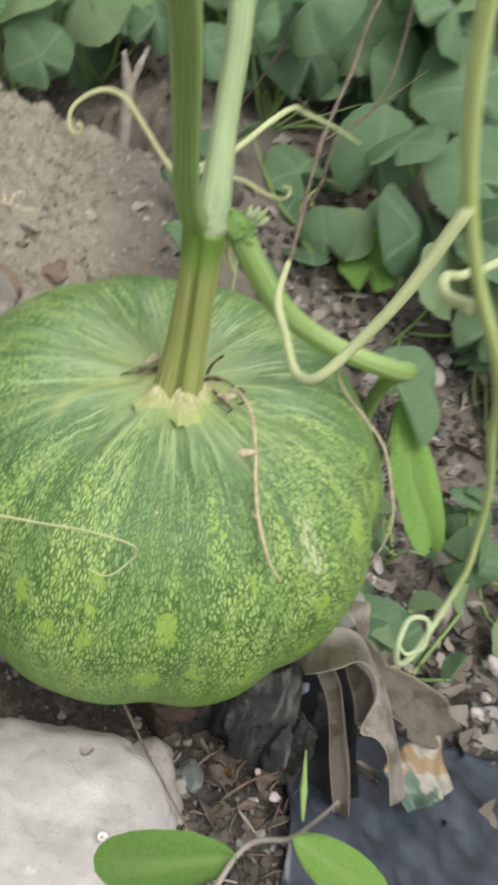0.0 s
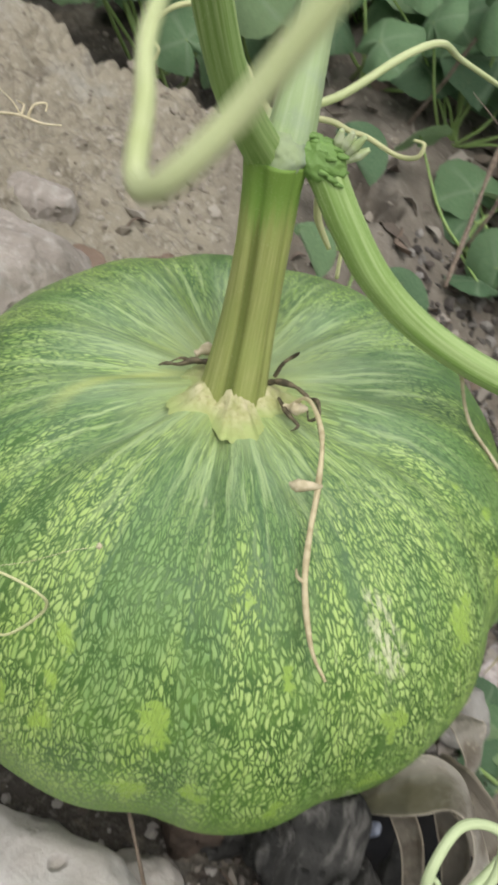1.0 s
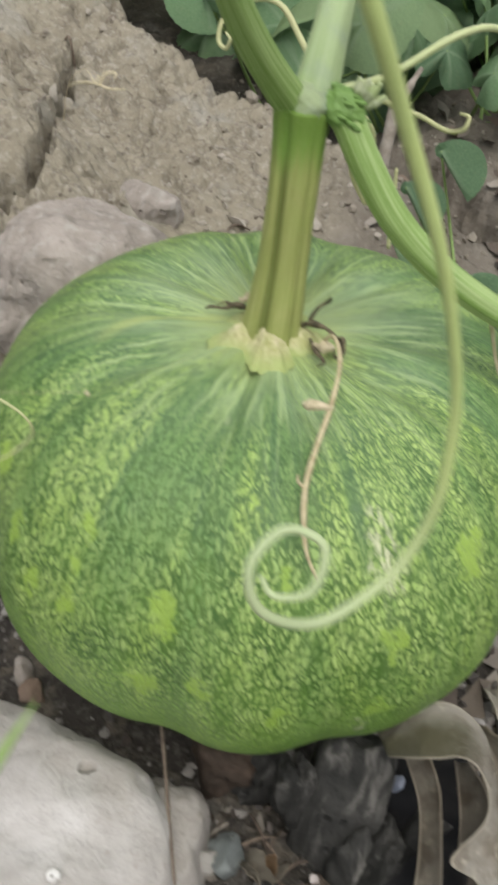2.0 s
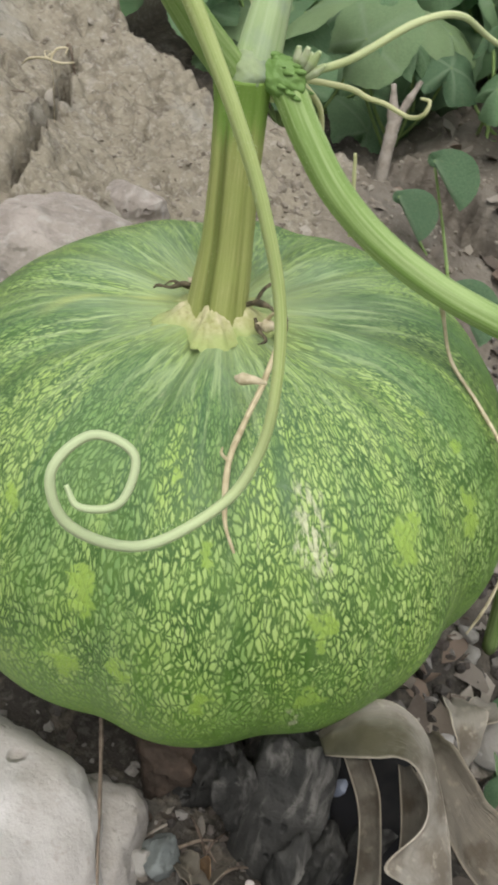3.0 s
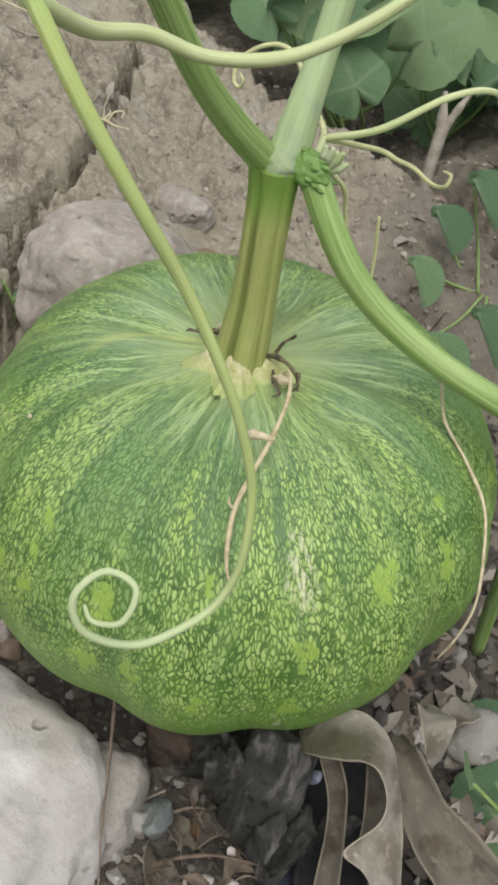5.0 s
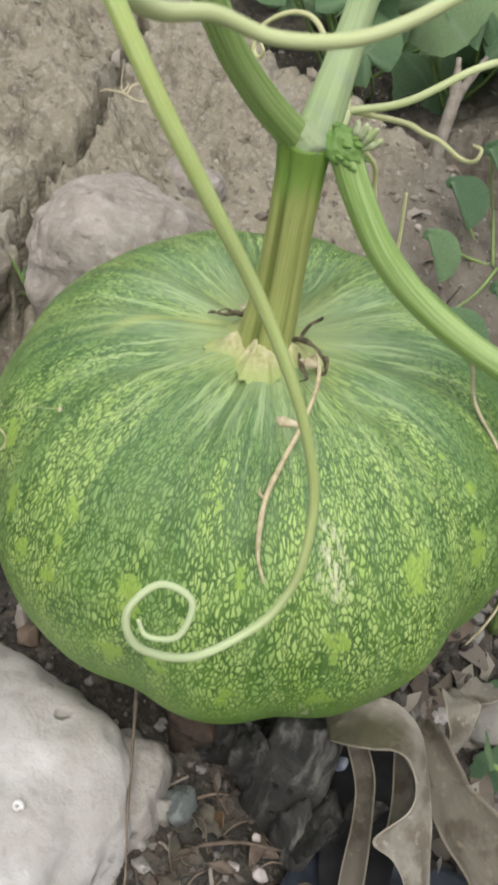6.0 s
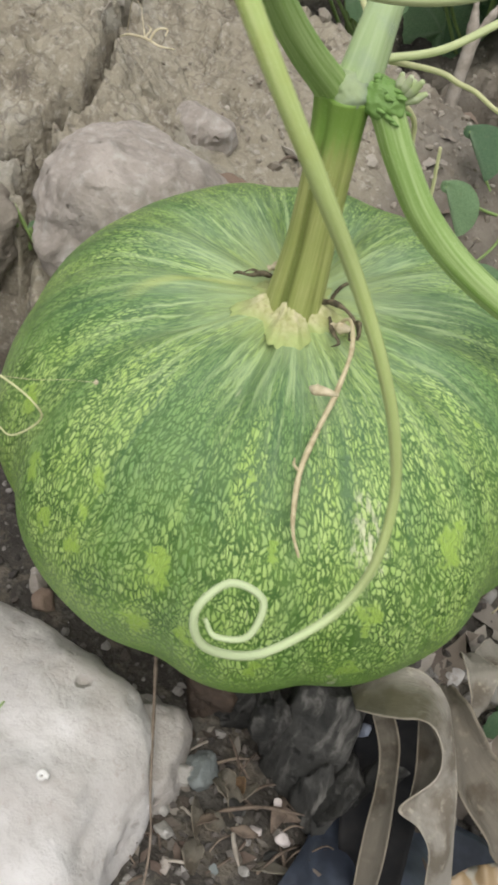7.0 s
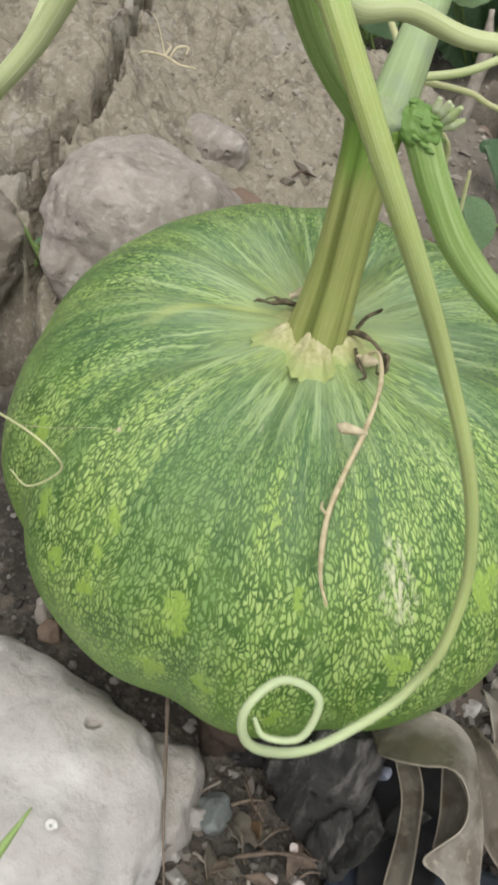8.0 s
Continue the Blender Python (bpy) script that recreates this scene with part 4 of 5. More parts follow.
string = tube("dry_tendril_thread", [(.0915, .0210, .2140), (.0935, .0260, .2030), (.1012, .0198, .1890), (.1160, .0167, .1750), (.1313, .0079, .1622), (.1400, -.0045, .1455), (.1452, -.0170, .1290), (.1440, -.0240, .1120), (.1400, -.028, .095)],
              [.0008, .0008, .0008, .0008, .0008, .0008, .0007, .0006, .0004], STRAW_PALE, sides=6, wobble=0.2, seed=8)
tagged(string, "thin dry tan tendril hanging down the pumpkin's side", "tendril")
thin = tube("thin_tendril", [(-.165, -.150, .02), (-.150, -.155, .14), (-.115, -.160, .235), (-.070, -.160, .275), (-.0324, -.1560, .2715), (-.0170, -.1480, .2585), (-.0055, -.1485, .2550), (-.0045, -.1480, .2480), (-.0125, -.1520, .2400), (-.0205, -.1500, .2395)],
            [.0008, .0006, .0005, .0004, .0004, .00036, .00034, .00034, .0003, .00025], TENDRIL_PALE, sides=6)
tagged(thin, "hair-thin pale tendril with a loose loop beside the pumpkin", "tendril")
thread = tube("thin_tendril", [(-.0170, -.1480, .2585), (-.010, -.142, .256), (-.004, -.135, .2535), (.0008, -.1303, .2513), (.0014, -.1297, .2511), (.0018, -.1293, .2508)], [.00007, .00006, .00006, .00006, .0009, .0006], STRAW_PALE, sides=6)
tagged(thread, "finest tendril thread with a tiny white tip", "tendril")

# ---- stones ----
rock("stone", (-.043, -.194, -.008), (.0885, .083, .064), STONE_WHITE, "large pale whitish stone, half buried, rounded and pitted", 11, (0, 3, 4), 6, 0.30, 0.16, "stone", 2.9)
rock("stone", (.025, -.141, .001), (.023, .036, .021), STONE_PALE, "rough whitish stone tucked against the pale boulder", 27, (0, 16, 22), 5, 0.4, 0.20, "stone", 2.6)
shell_v, shell_f = [], []
for i in range(15):
    for k in range(16):
        u, w = i / 14 * 9.4, 2 * math.pi * k / 16
        big = .0040 * (1 - .062 * u)
        q = big * .62
        shell_v.append(((big + q * math.cos(w)) * math.cos(u), (big + q * math.cos(w)) * math.sin(u), q * math.sin(w) + .00012 * u))
for i in range(14):
    shell_f += [(i * 16 + k, i * 16 + (k + 1) % 16, (i + 1) * 16 + (k + 1) % 16, (i + 1) * 16 + k) for k in range(16)]
shell = mesh_object("tiny_shell", np.array(shell_v) * .52, shell_f, WHITE_SHELL)
shell.matrix_basis = pose(.0020, -.1817, .0560, 12, 10, 0)
tagged(shell, "tiny white coiled shell on the pale stone", "shell")
root_line = tube("dry_stalk", [(-.006, -.083, .040), (.004, -.097, .034), (.014, -.113, .031), (.026, -.133, .030), (.040, -.156, .033), (.053, -.176, .030), (.060, -.195, .012)], [.0007, .0010, .0009, .0008, .0007, .0005, .0004], ROOT_PALE, sides=7, wobble=.3, seed=14)
tagged(root_line, "thin brown dry stalk lying along the pale stone", "stalk")
rock("stone", (-.154, .112, .098), (.060, .052, .057), STONE_PINK, "pinkish grey rounded stone embedded in the bank", 12, (0, 10, 20), 6, 0.22, 0.20, "stone", 2.3)
rock("stone", (-.163, .214, .110), (.024, .022, .021), STONE_PINK, "small pinkish stone set in the clay bank", 13, (0, 0, 10), 5, 0.5, 0.2)
rock("clay_clod", (-.246, .052, .084), (.044, .036, .040), CLOD, "brownish clod of dry clay at a crack in the bank", 14, (10, 20, 40), 5, 0.6, 0.3, "soil", 2.6)
# stones below the pumpkin: the shade there is put into their near-black colours
rock("stone", (.0915, -.092, .010), (.0185, .013, .044), STONE_SHADED, "slab of stone wedged upright under the pumpkin, its shade coloured in", 15, (-26, 6, 8), 5, 0.35, 0.16, "stone", 5.0)
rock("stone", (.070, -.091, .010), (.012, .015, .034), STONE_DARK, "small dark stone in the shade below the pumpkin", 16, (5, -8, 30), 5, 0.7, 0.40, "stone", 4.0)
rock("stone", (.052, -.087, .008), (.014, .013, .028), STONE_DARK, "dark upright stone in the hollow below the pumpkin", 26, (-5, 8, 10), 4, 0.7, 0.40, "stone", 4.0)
rock("stone", (.034, -.088, .010), (.028, .020, .024), STONE_BROWN, "dark reddish-brown stone under the pumpkin's edge", 17, (0, 0, 10), 5, 0.8, 0.45, "stone", 3.0)
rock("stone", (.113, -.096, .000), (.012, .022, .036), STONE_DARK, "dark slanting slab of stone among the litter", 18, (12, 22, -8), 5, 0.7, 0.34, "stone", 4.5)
rock("stone", (.1080, -.1130, -.004), (.0115, .0090, .026), STONE_SHADED, "dark gritty stone beside the litter", 23, (-30, -8, 8), 4, 0.8, 0.5)
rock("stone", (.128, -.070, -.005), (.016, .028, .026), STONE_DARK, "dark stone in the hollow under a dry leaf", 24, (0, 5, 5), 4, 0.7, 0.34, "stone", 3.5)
rock("stone", (.052, -.128, .003), (.0095, .0115, .010), STONE_BLUE, "bluish grey pebble beside the pale stone", 19, (0, 0, 30), 4, 0.7, 0.25)
rock("stone", (.043, -.136, .004), (.0085, .0065, .007), STONE_GREY, "crumbly light grey pebble beside the pale stone", 25, (0, 0, 30), 4, 0.8, 0.5)
rock("stone", (-.071, -.094, .003), (.009, .008, .008), BRICK, "small pinkish red pebble", 20, (0, 0, 0), 3, 0.7, 0.25)
rock("stone", (-.185, .335, .112), (.014, .011, .008), STONE_WHITE, "small whitish stone in the bank", 21, (0, 0, 20), 3, 0.4, 0.15)
rock("stone", (.178, .050, -.070), (.022, .019, .016), STONE_GREY, "grey stone below the pumpkin's far side", 22, (0, 0, 60), 4, 0.5, 0.14)
for i, (x, y, r, m) in enumerate([(-.122, .188, .020, BRICK), (-.088, .225, .015, BRICK), (-.070, .250, .010, BRICK), (-.040, .262, .018, BRICK), (-.145, .175, .014, STONE_BROWN)]):
    rock("brick_fragment", (x, y, on_ground(x, y) - r * .22), (r, r * .8, r * .55), m, "weathered reddish brick fragment lying on the soil", 40 + i, (10 * i, 15, 40 * i), 4, 0.75, 0.30, "brick", 4.5, "brick fragments")
for i in range(48):
    rng = np.random.RandomState(100 + i)
    x, y = (rng.uniform(.035, .14), rng.uniform(-.175, -.11)) if i < 16 else (rng.uniform(.13, .24), rng.uniform(-.03, .16)) if i < 42 else (rng.uniform(-.14, -.06), rng.uniform(-.12, -.02))
    r = rng.uniform(.0025, .006) if i < 16 else rng.uniform(.005, .013)
    m = (STONE_GREY, STONE_WHITE if i > 15 else STONE_BLUE, STONE_PINK, STONE_DARK, STONE_BROWN, STONE_DARK if i < 16 else STONE_GREY)[rng.randint(6)]
    rock("pebble", (x, y, on_ground(x, y) + r * .35), (r, r * rng.uniform(.7, 1), r * rng.uniform(.55, .9)), m, "small loose pebble on the dark soil", 200 + i, tuple(rng.uniform(0, 360, 3)), 3, 0.75, 0.28, "pebble", 2.0, "pebbles")
rng = np.random.RandomState(3)
bits = []
for i in range(3600):
    x, y = (rng.uniform(-.16, .26), rng.uniform(-.24, -.04)) if i < 1700 else (rng.uniform(.08, .40), rng.uniform(-.06, .45))
    r = rng.uniform(.0008, .0030) if i < 1700 else rng.uniform(.0012, .0060)
    bits.append((x, y, on_ground(x, y) + r * .4, r))
scattered("gravel", GRAVEL, bits, 4, "loose grit and gravel on dark soil", "gravel")
bits = []
for i in range(1500):
    x, y = rng.uniform(-.42, .05), rng.uniform(.02, .70)
    r = rng.uniform(.0006, .0022) * (1 + 1.6 * (rng.rand() > .96))
    bits.append((x, y, on_ground(x, y) + r * .2, r))
for i in range(420):
    x, y = rng.uniform(-.17, .06), rng.uniform(.20, .48)
    r = rng.uniform(.0010, .0034) * (1 + 1.2 * (rng.rand() > .95))
    bits.append((x, y, on_ground(x, y) + r * .2, r))
scattered("soil_crumbs", CRUMB, bits, 5, "crumbs of dry clay on the bank", "soil")


# ---- leaves ----
def leaf_data(size, lobes=5, depth=0.22, cup=0.15, seed=0, rings=7, spokes=50):
    """A lobed, toothed leaf blade in its own plane, its stalk at the origin and its tip along y."""
    rng = np.random.RandomState(seed)
    verts, vein, uv = [(0, 0, 0)], [1.0], [(0, 0)]
    dirs = [radians(90 + 150 * (k / (lobes - 1) * 2 - 1)) for k in range(lobes)] if lobes > 1 else [radians(90)]
    w = [Vector(rng.uniform(-40, 40, 3)) for _ in range(2)]
    for i in range(1, rings + 1):
        t = i / rings
        for k in range(spokes):
            a = radians(90) + 2 * math.pi * (k + .5) / spokes
            notch = abs(((a - radians(90) + math.pi) % (2 * math.pi)) - math.pi) / math.pi
            if lobes > 1:
                edge = 1 - depth + depth * math.cos(lobes * (a - radians(90)) * 300 / 360) + 0.03 * (k % 2)
                edge *= (1 - 0.28 * notch) * (1 - 0.72 * max(0, (notch - .86) / .14))
            elif lobes == 0:
                edge = 0.015 + 0.985 * max(0.0, math.cos(a - radians(90))) ** 2.6
            else:
                edge = 0.10 + 0.90 * max(0.0, math.cos((a - radians(90)) / 2)) ** 3.2 + .004 * (k % 2)
            q = size * t * edge
            x, y = q * math.cos(a), q * math.sin(a)
            near = min(abs(((a - d + math.pi) % (2 * math.pi)) - math.pi) for d in dirs) * t
            z = size * (cup * t * t + .10 * noise.noise(Vector((x, y, 0)) / size * 2.2 + w[0]) * t + .03 * near * 2)
            verts.append((x, y, z))
            vein.append(max(0, 1 - near / .07) if i < rings else 0)
            uv.append((x / size, y / size))
    faces = [(0, 1 + k, 1 + (k + 1) % spokes) for k in range(spokes)]
    for i in range(rings - 1):
        for k in range(spokes):
            a, b = 1 + i * spokes + k, 1 + i * spokes + (k + 1) % spokes
            faces.append((a, a + spokes, b + spokes, b))
    return np.array(verts), faces, uv, vein


LEAVES = {("lobed", k): leaf_data(1.0, (5, 3, 5, 3)[k], (.05, .03, .07, .02)[k], -.16 - .08 * k, k) for k in range(4)}
LEAVES.update({("ovate", k): leaf_data(1.0, 0, 0, -.10, 40 + k) for k in range(2)})
LEAVES.update({("plain", k): leaf_data(1.0, 1, 0, -.10, 20 + k) for k in range(3)})
LEAF_MESH = {}


def leaf_part(kind, k, at, size, turn, parent, material):
    key = (kind, k, material.name)
    if key not in LEAF_MESH:
        v, f, uv, vein = LEAVES[(kind, k)]
        ob = mesh_object("leaf", v, f, material, parent, "", uv, extra=vein)
        LEAF_MESH[key] = ob.data
    else:
        ob = new("leaf", LEAF_MESH[key])
        ob.parent = parent
    ob.matrix_basis = Matrix.Translation(Vector(at) - parent.location) @ pose(0, 0, 0, *turn) @ Matrix.Scale(size, 4)
    return ob


def aimed_leaf(kind, k, at, tip, facing, parent, material, wide=1.0):
    """A leaf from its foot to its tip, its upper side turned towards facing."""
    y = Vector(tip) - Vector(at)
    size = y.length
    y.normalize()
    x = y.cross(Vector(facing)).normalized()
    z = x.cross(y)
    ob = leaf_part(kind, k, at, size, (0, 0, 0), parent, material)
    turn = Matrix((x * wide, y, z)).transposed().to_4x4()
    ob.matrix_basis = Matrix.Translation(Vector(at) - parent.location) @ turn @ Matrix.Scale(size, 4)
    return ob


def creeper(root, leaves, label, material=LEAF, kind="lobed", seed=0, stalk=VINE, extra=0, spread=.09, height=.10, bigness=.04):
    """A low leafy plant: each leaf on a stalk of its own from the root."""
    rng = np.random.RandomState(seed)
    base = (root[0], root[1], on_ground(*root) - .004)
    plant = thing("leafy_plant", base, label, "plant", "leafy plants behind the pumpkin")
    for i, (x, y, z, size) in enumerate(leaves):
        tilt = rng.uniform(15, 60)
        turn = (tilt, rng.uniform(-40, 40), rng.uniform(-110, 110))
        reach = size * .62
        leaf_part(kind, rng.randint(3), (x, y, z), reach, turn, plant, material)
        foot = np.array(base) + (*rng.uniform(-.02, .02, 2), 0)
        top = np.array((x, y, z))
        mid = (foot + top) / 2 + (0, 0, -.01) + rng.uniform(-.01, .01, 3)
        tube("leaf_stalk", [foot, mid, top], [.0022, .0018, .0013], stalk, plant, sides=6, per=5)
    for i in range(extra):
        a, far = rng.uniform(0, 6.28), rng.uniform(.02, spread)
        x, y = root[0] + far * math.cos(a), root[1] + far * math.sin(a)
        z = on_ground(x, y) + rng.uniform(.012, height)
        leaf_part(kind, rng.randint(3), (x, y, z), rng.uniform(.6, 1.1) * bigness, (rng.uniform(0, 75), rng.uniform(-45, 45), rng.uniform(-150, 150)), plant, material)
        foot = np.array(base) + (*rng.uniform(-.01, .01, 2), 0)
        top = np.array((x, y, z))
        tube("leaf_stalk", [foot, (foot + top) / 2 + rng.uniform(-.012, .012, 3), top], [.0018, .0015, .0011], stalk, plant, sides=6, per=5)
    return plant


creeper((-.18, .56), [(-0.160, 0.505, 0.182, 0.098), (-0.207, 0.497, 0.180, 0.073), (-0.237, 0.463, 0.180, 0.062), (-0.219, 0.487, 0.195, 0.085), (-0.259, 0.504, 0.203, 0.066)],
        "low plant with broad dusty green lobed leaves", seed=1)
creeper((-.10, .66), [(-0.133, 0.589, 0.172, 0.087), (-0.078, 0.586, 0.150, 0.076), (-0.144, 0.602, 0.170, 0.083), (-0.044, 0.606, 0.130, 0.077), (-0.110, 0.733, 0.180, 0.100)],
        "clump of dark green lobed leaves behind the bank", seed=2)
seedling = thing("leafy_plant", (.03, .36, on_ground(.03, .36) - .004), "small plant with a few rounded dark green leaves", "plant", "leafy plants behind the pumpkin")
for i, (at, tip, wide) in enumerate([((-.012, .352, .104), (.012, .330, .082), 1.1), ((-.004, .290, .092), (.016, .268, .070), 1.0), ((.006, .370, .130), (.034, .350, .104), 1.1), ((.038, .232, .074), (.062, .206, .050), 1.0), ((.060, .256, .092), (.086, .234, .066), 1.0)]):
    aimed_leaf("plain", i % 3, at, tip, (.1, -.72, .68), seedling, LEAF, wide)
    foot = np.array((.03 + .004 * i, .36, on_ground(.03, .36) - .004))
    tube("leaf_stalk", [foot, (foot + np.array(at)) / 2 + (.0, .014, -.012), at], [.0014, .0012, .0009], VINE, seedling, sides=6, per=5)
creeper((.215, .045), [(0.198, 0.035, -0.082, 0.060), (0.214, 0.055, -0.080, 0.058), (0.206, 0.018, -0.088, 0.052), (0.188, 0.055, -0.078, 0.050), (0.222, 0.030, -0.086, 0.050)],
        "dark green leaves spreading low beside the fruit", kind="lobed", seed=12)
creeper((-.01, .66), [(-0.036, 0.711, 0.168, 0.095), (0.011, 0.558, 0.133, 0.062), (-0.061, 0.648, 0.150, 0.090), (0.101, 0.755, 0.124, 0.115), (0.122, 0.611, 0.121, 0.098)],
        "spreading plant with large lobed green leaves", seed=4)
creeper((.22, .62), [(0.173, 0.699, 0.144, 0.115), (0.236, 0.633, 0.104, 0.098), (0.206, 0.517, 0.069, 0.096), (0.281, 0.722, 0.127, 0.120), (0.337, 0.605, 0.098, 0.098)],
        "spreading plant with large lobed green leaves", seed=5)
creeper((.26, .40), [(0.242, 0.417, 0.049, 0.090), (0.283, 0.380, 0.022, 0.075), (0.336, 0.362, -0.010, 0.075), (0.232, 0.250, 0.000, 0.066)],
        "low plant with shaded dark green leaves", seed=6)
creeper((-.20, .62), [(-0.168, 0.482, 0.165, 0.075), (-0.117, 0.558, 0.155, 0.090), (-0.136, 0.447, 0.140, 0.060), (-.30, .60, .26, .09), (-.36, .66, .32, .10)],
        "trailing plant with greyish green leaves on the bank", seed=7)
creeper((.22, .03), [(0.186, 0.010, -0.055, 0.034), (0.238, 0.059, -0.080, 0.047), (0.261, -0.002, -0.078, 0.040), (.28, .06, -.075, .04), (.215, -.03, -.07, .035)],
        "weed with small dark green leaves beside the pumpkin", kind="plain", seed=8)
for k, (root, n, spread, height, big, kind) in enumerate([((.33, .16), 12, .10, .07, .032, "lobed"), ((.38, .33), 12, .11, .12, .045, "lobed"), ((.36, -.02), 10, .08, .05, .024, "plain"), ((.34, .50), 14, .12, .18, .055, "lobed"),
        ((.14, .46), 10, .09, .10, .038, "lobed"), ((.10, .62), 12, .12, .16, .055, "lobed"), ((.27, .72), 12, .14, .22, .065, "lobed"), ((-.02, .80), 12, .14, .18, .065, "lobed"), ((-.22, .72), 12, .14, .14, .06, "lobed"), ((.24, .14), 9, .05, .05, .020, "plain")]):
    creeper(root, [], "bushy weed with dull green leaves in the litter", kind=kind, seed=30 + k, extra=n, spread=spread, height=height, bigness=big)
bright = creeper((.21, .42), [(0.207, 0.408, 0.010, 0.060), (.23, .43, .02, .05)], "young plant with bright green leaves", LEAF_BRIGHT, seed=9)


# the leaf hanging at the pumpkin's side
side_leaf = thing("hanging_leaf", (.19, .06, .0), "bright green narrow leaf drooping beside the pumpkin", "leaf")
aimed_leaf("ovate", 1, (.1680, .1000, .1130), (.1985, .0100, .0660), (.45, -.50, .75), side_leaf, LEAF_BRIGHT, .46)
aimed_leaf("ovate", 0, (.1680, .1000, .1130), (.1985, .0120, .0640), (-.55, -.50, .65), side_leaf, LEAF_BRIGHT, .34)
aimed_leaf("plain", 1, (.1560, .0860, .1400), (.1800, .0600, .1080), (.1, -.6, .8), side_leaf, LEAF, .9)
tube("leaf_stalk", [(.19, .13, -.11), (.185, .125, .02), (.1660, .1000, .1130)], [.002, .0018, .0014], VINE, side_leaf, sides=6)

# sprig in front
sprig = thing("sprig", (-.03, -.40, on_ground(-.03, -.40)), "sprig with two fresh green leaves and a slender young blade", "plant")
tube("twig", [(-.03, -.40, on_ground(-.03, -.40) - .01), (-.01, -.36, .14), (.016, -.285, .240), (0.0318, -0.251, 0.2606), (0.0471, -0.2462, 0.2653), (0.0556, -0.2419, 0.282)], [.0016, .0014, .0011, .0008, .0007, .0004], WOOD_PALE, sprig, sides=7)
aimed_leaf("ovate", 0, (0.0318, -0.251, 0.2606), (-0.0063, -0.2552, 0.2494), (0, -.78, .62), sprig, LEAF_BRIGHT, .75)
aimed_leaf("ovate", 1, (0.0451, -0.249, 0.2734), (0.0699, -0.2653, 0.2739), (0, -.6, .8), sprig, LEAF_BRIGHT, .66)
tube("young_blade", [(0.049, -0.243, 0.2687), (0.0491, -0.2352, 0.2705), (0.0497, -0.2244, 0.2724)], [.0004, .0011, .0002], VINE, sprig, "slender folded young leaf", sides=8)


def filler_leaves():
    """Far undergrowth that fills the view behind the plants."""
    rng = np.random.RandomState(77)
    verts, faces, vein, n = [], [], [], 0
    for i in range(480):
        far, way = .85 * math.sqrt(rng.rand()) * rng.uniform(.75, 1.25), rng.uniform(0, 6.28)
        x, y = .12 + 1.5 * far * math.cos(way), max(.70 + .1 * rng.rand(), 1.25 + far * math.sin(way))
        z = on_ground(x, y) + rng.uniform(.0, .22)
        v, f, uv, ve = LEAVES[("lobed", rng.randint(4))]
        m = np.array(Euler((rng.uniform(.2, 1.2), rng.uniform(-.4, .4), rng.uniform(-.9, .9))).to_matrix())
        verts.append((v * rng.uniform(.045, .085)) @ m.T + (x, y, z))
        faces += [tuple(q + n for q in p) for p in f]
        vein += list(ve)
        n += len(v)
    return tagged(mesh_object("undergrowth", np.vstack(verts), faces, LEAF, extra=vein), "dense green undergrowth behind the bank", "undergrowth", kind="stuff")


filler_leaves()


# ---- dry leaves, stalks and litter ----
def blade(name, spine, widths, curls, rolls, material, parent=None, label="", across=14, per=8, edge=0.0, seed=0, thick=0.0006, face=(0, 0, 1.0)):
    """A leaf blade along a spine; its cross-section is bent by the curl angle (degrees) and turned about the spine by the roll."""
    c = smooth_curve(spine, per)
    n = len(c)
    u = np.linspace(0, 1, n)
    pick = lambda q: np.interp(u, np.linspace(0, 1, len(q)), q)
    w, curl, roll = pick(widths), np.radians(pick(curls)), np.radians(pick(rolls))
    tan = np.gradient(c, axis=0)
    tan /= np.linalg.norm(tan, axis=1)[:, None]
    rng = np.random.RandomState(seed)
    off = Vector(rng.uniform(-30, 30, 3))
    verts, uv = [], []
    for i in range(n):
        side = np.cross(tan[i], face)
        side /= np.linalg.norm(side) + 1e-9
        up = np.cross(side, tan[i])
        side, up = side * math.cos(roll[i]) + up * math.sin(roll[i]), up * math.cos(roll[i]) - side * math.sin(roll[i])
        for k in range(across + 1):
            s = k / across - .5
            a = curl[i] * s
            r = w[i] / curl[i] if abs(curl[i]) > .05 else 0
            x, y = (r * math.sin(a), r * (1 - math.cos(a))) if r else (w[i] * s, 0)
            wave = edge * noise.noise(Vector((u[i] * 6, s * 2, 0)) + off) * (.4 + abs(s) * 2)
            verts.append(c[i] + side * x + up * (y + wave))
            uv.append((s, u[i] * 3))
    q = across + 1
    faces = [(i * q + k, i * q + k + 1, (i + 1) * q + k + 1, (i + 1) * q + k) for i in range(n - 1) for k in range(across)]
    v = np.array(verts)
    base = np.array(parent.location) if parent is not None else v.mean(0)
    ob = mesh_object(name, v - base, faces, material, parent, label, uv)
    if parent is None:
        ob.location = base
    solid = ob.modifiers.new("thickness", "SOLIDIFY")
    solid.thickness = thick
    return ob


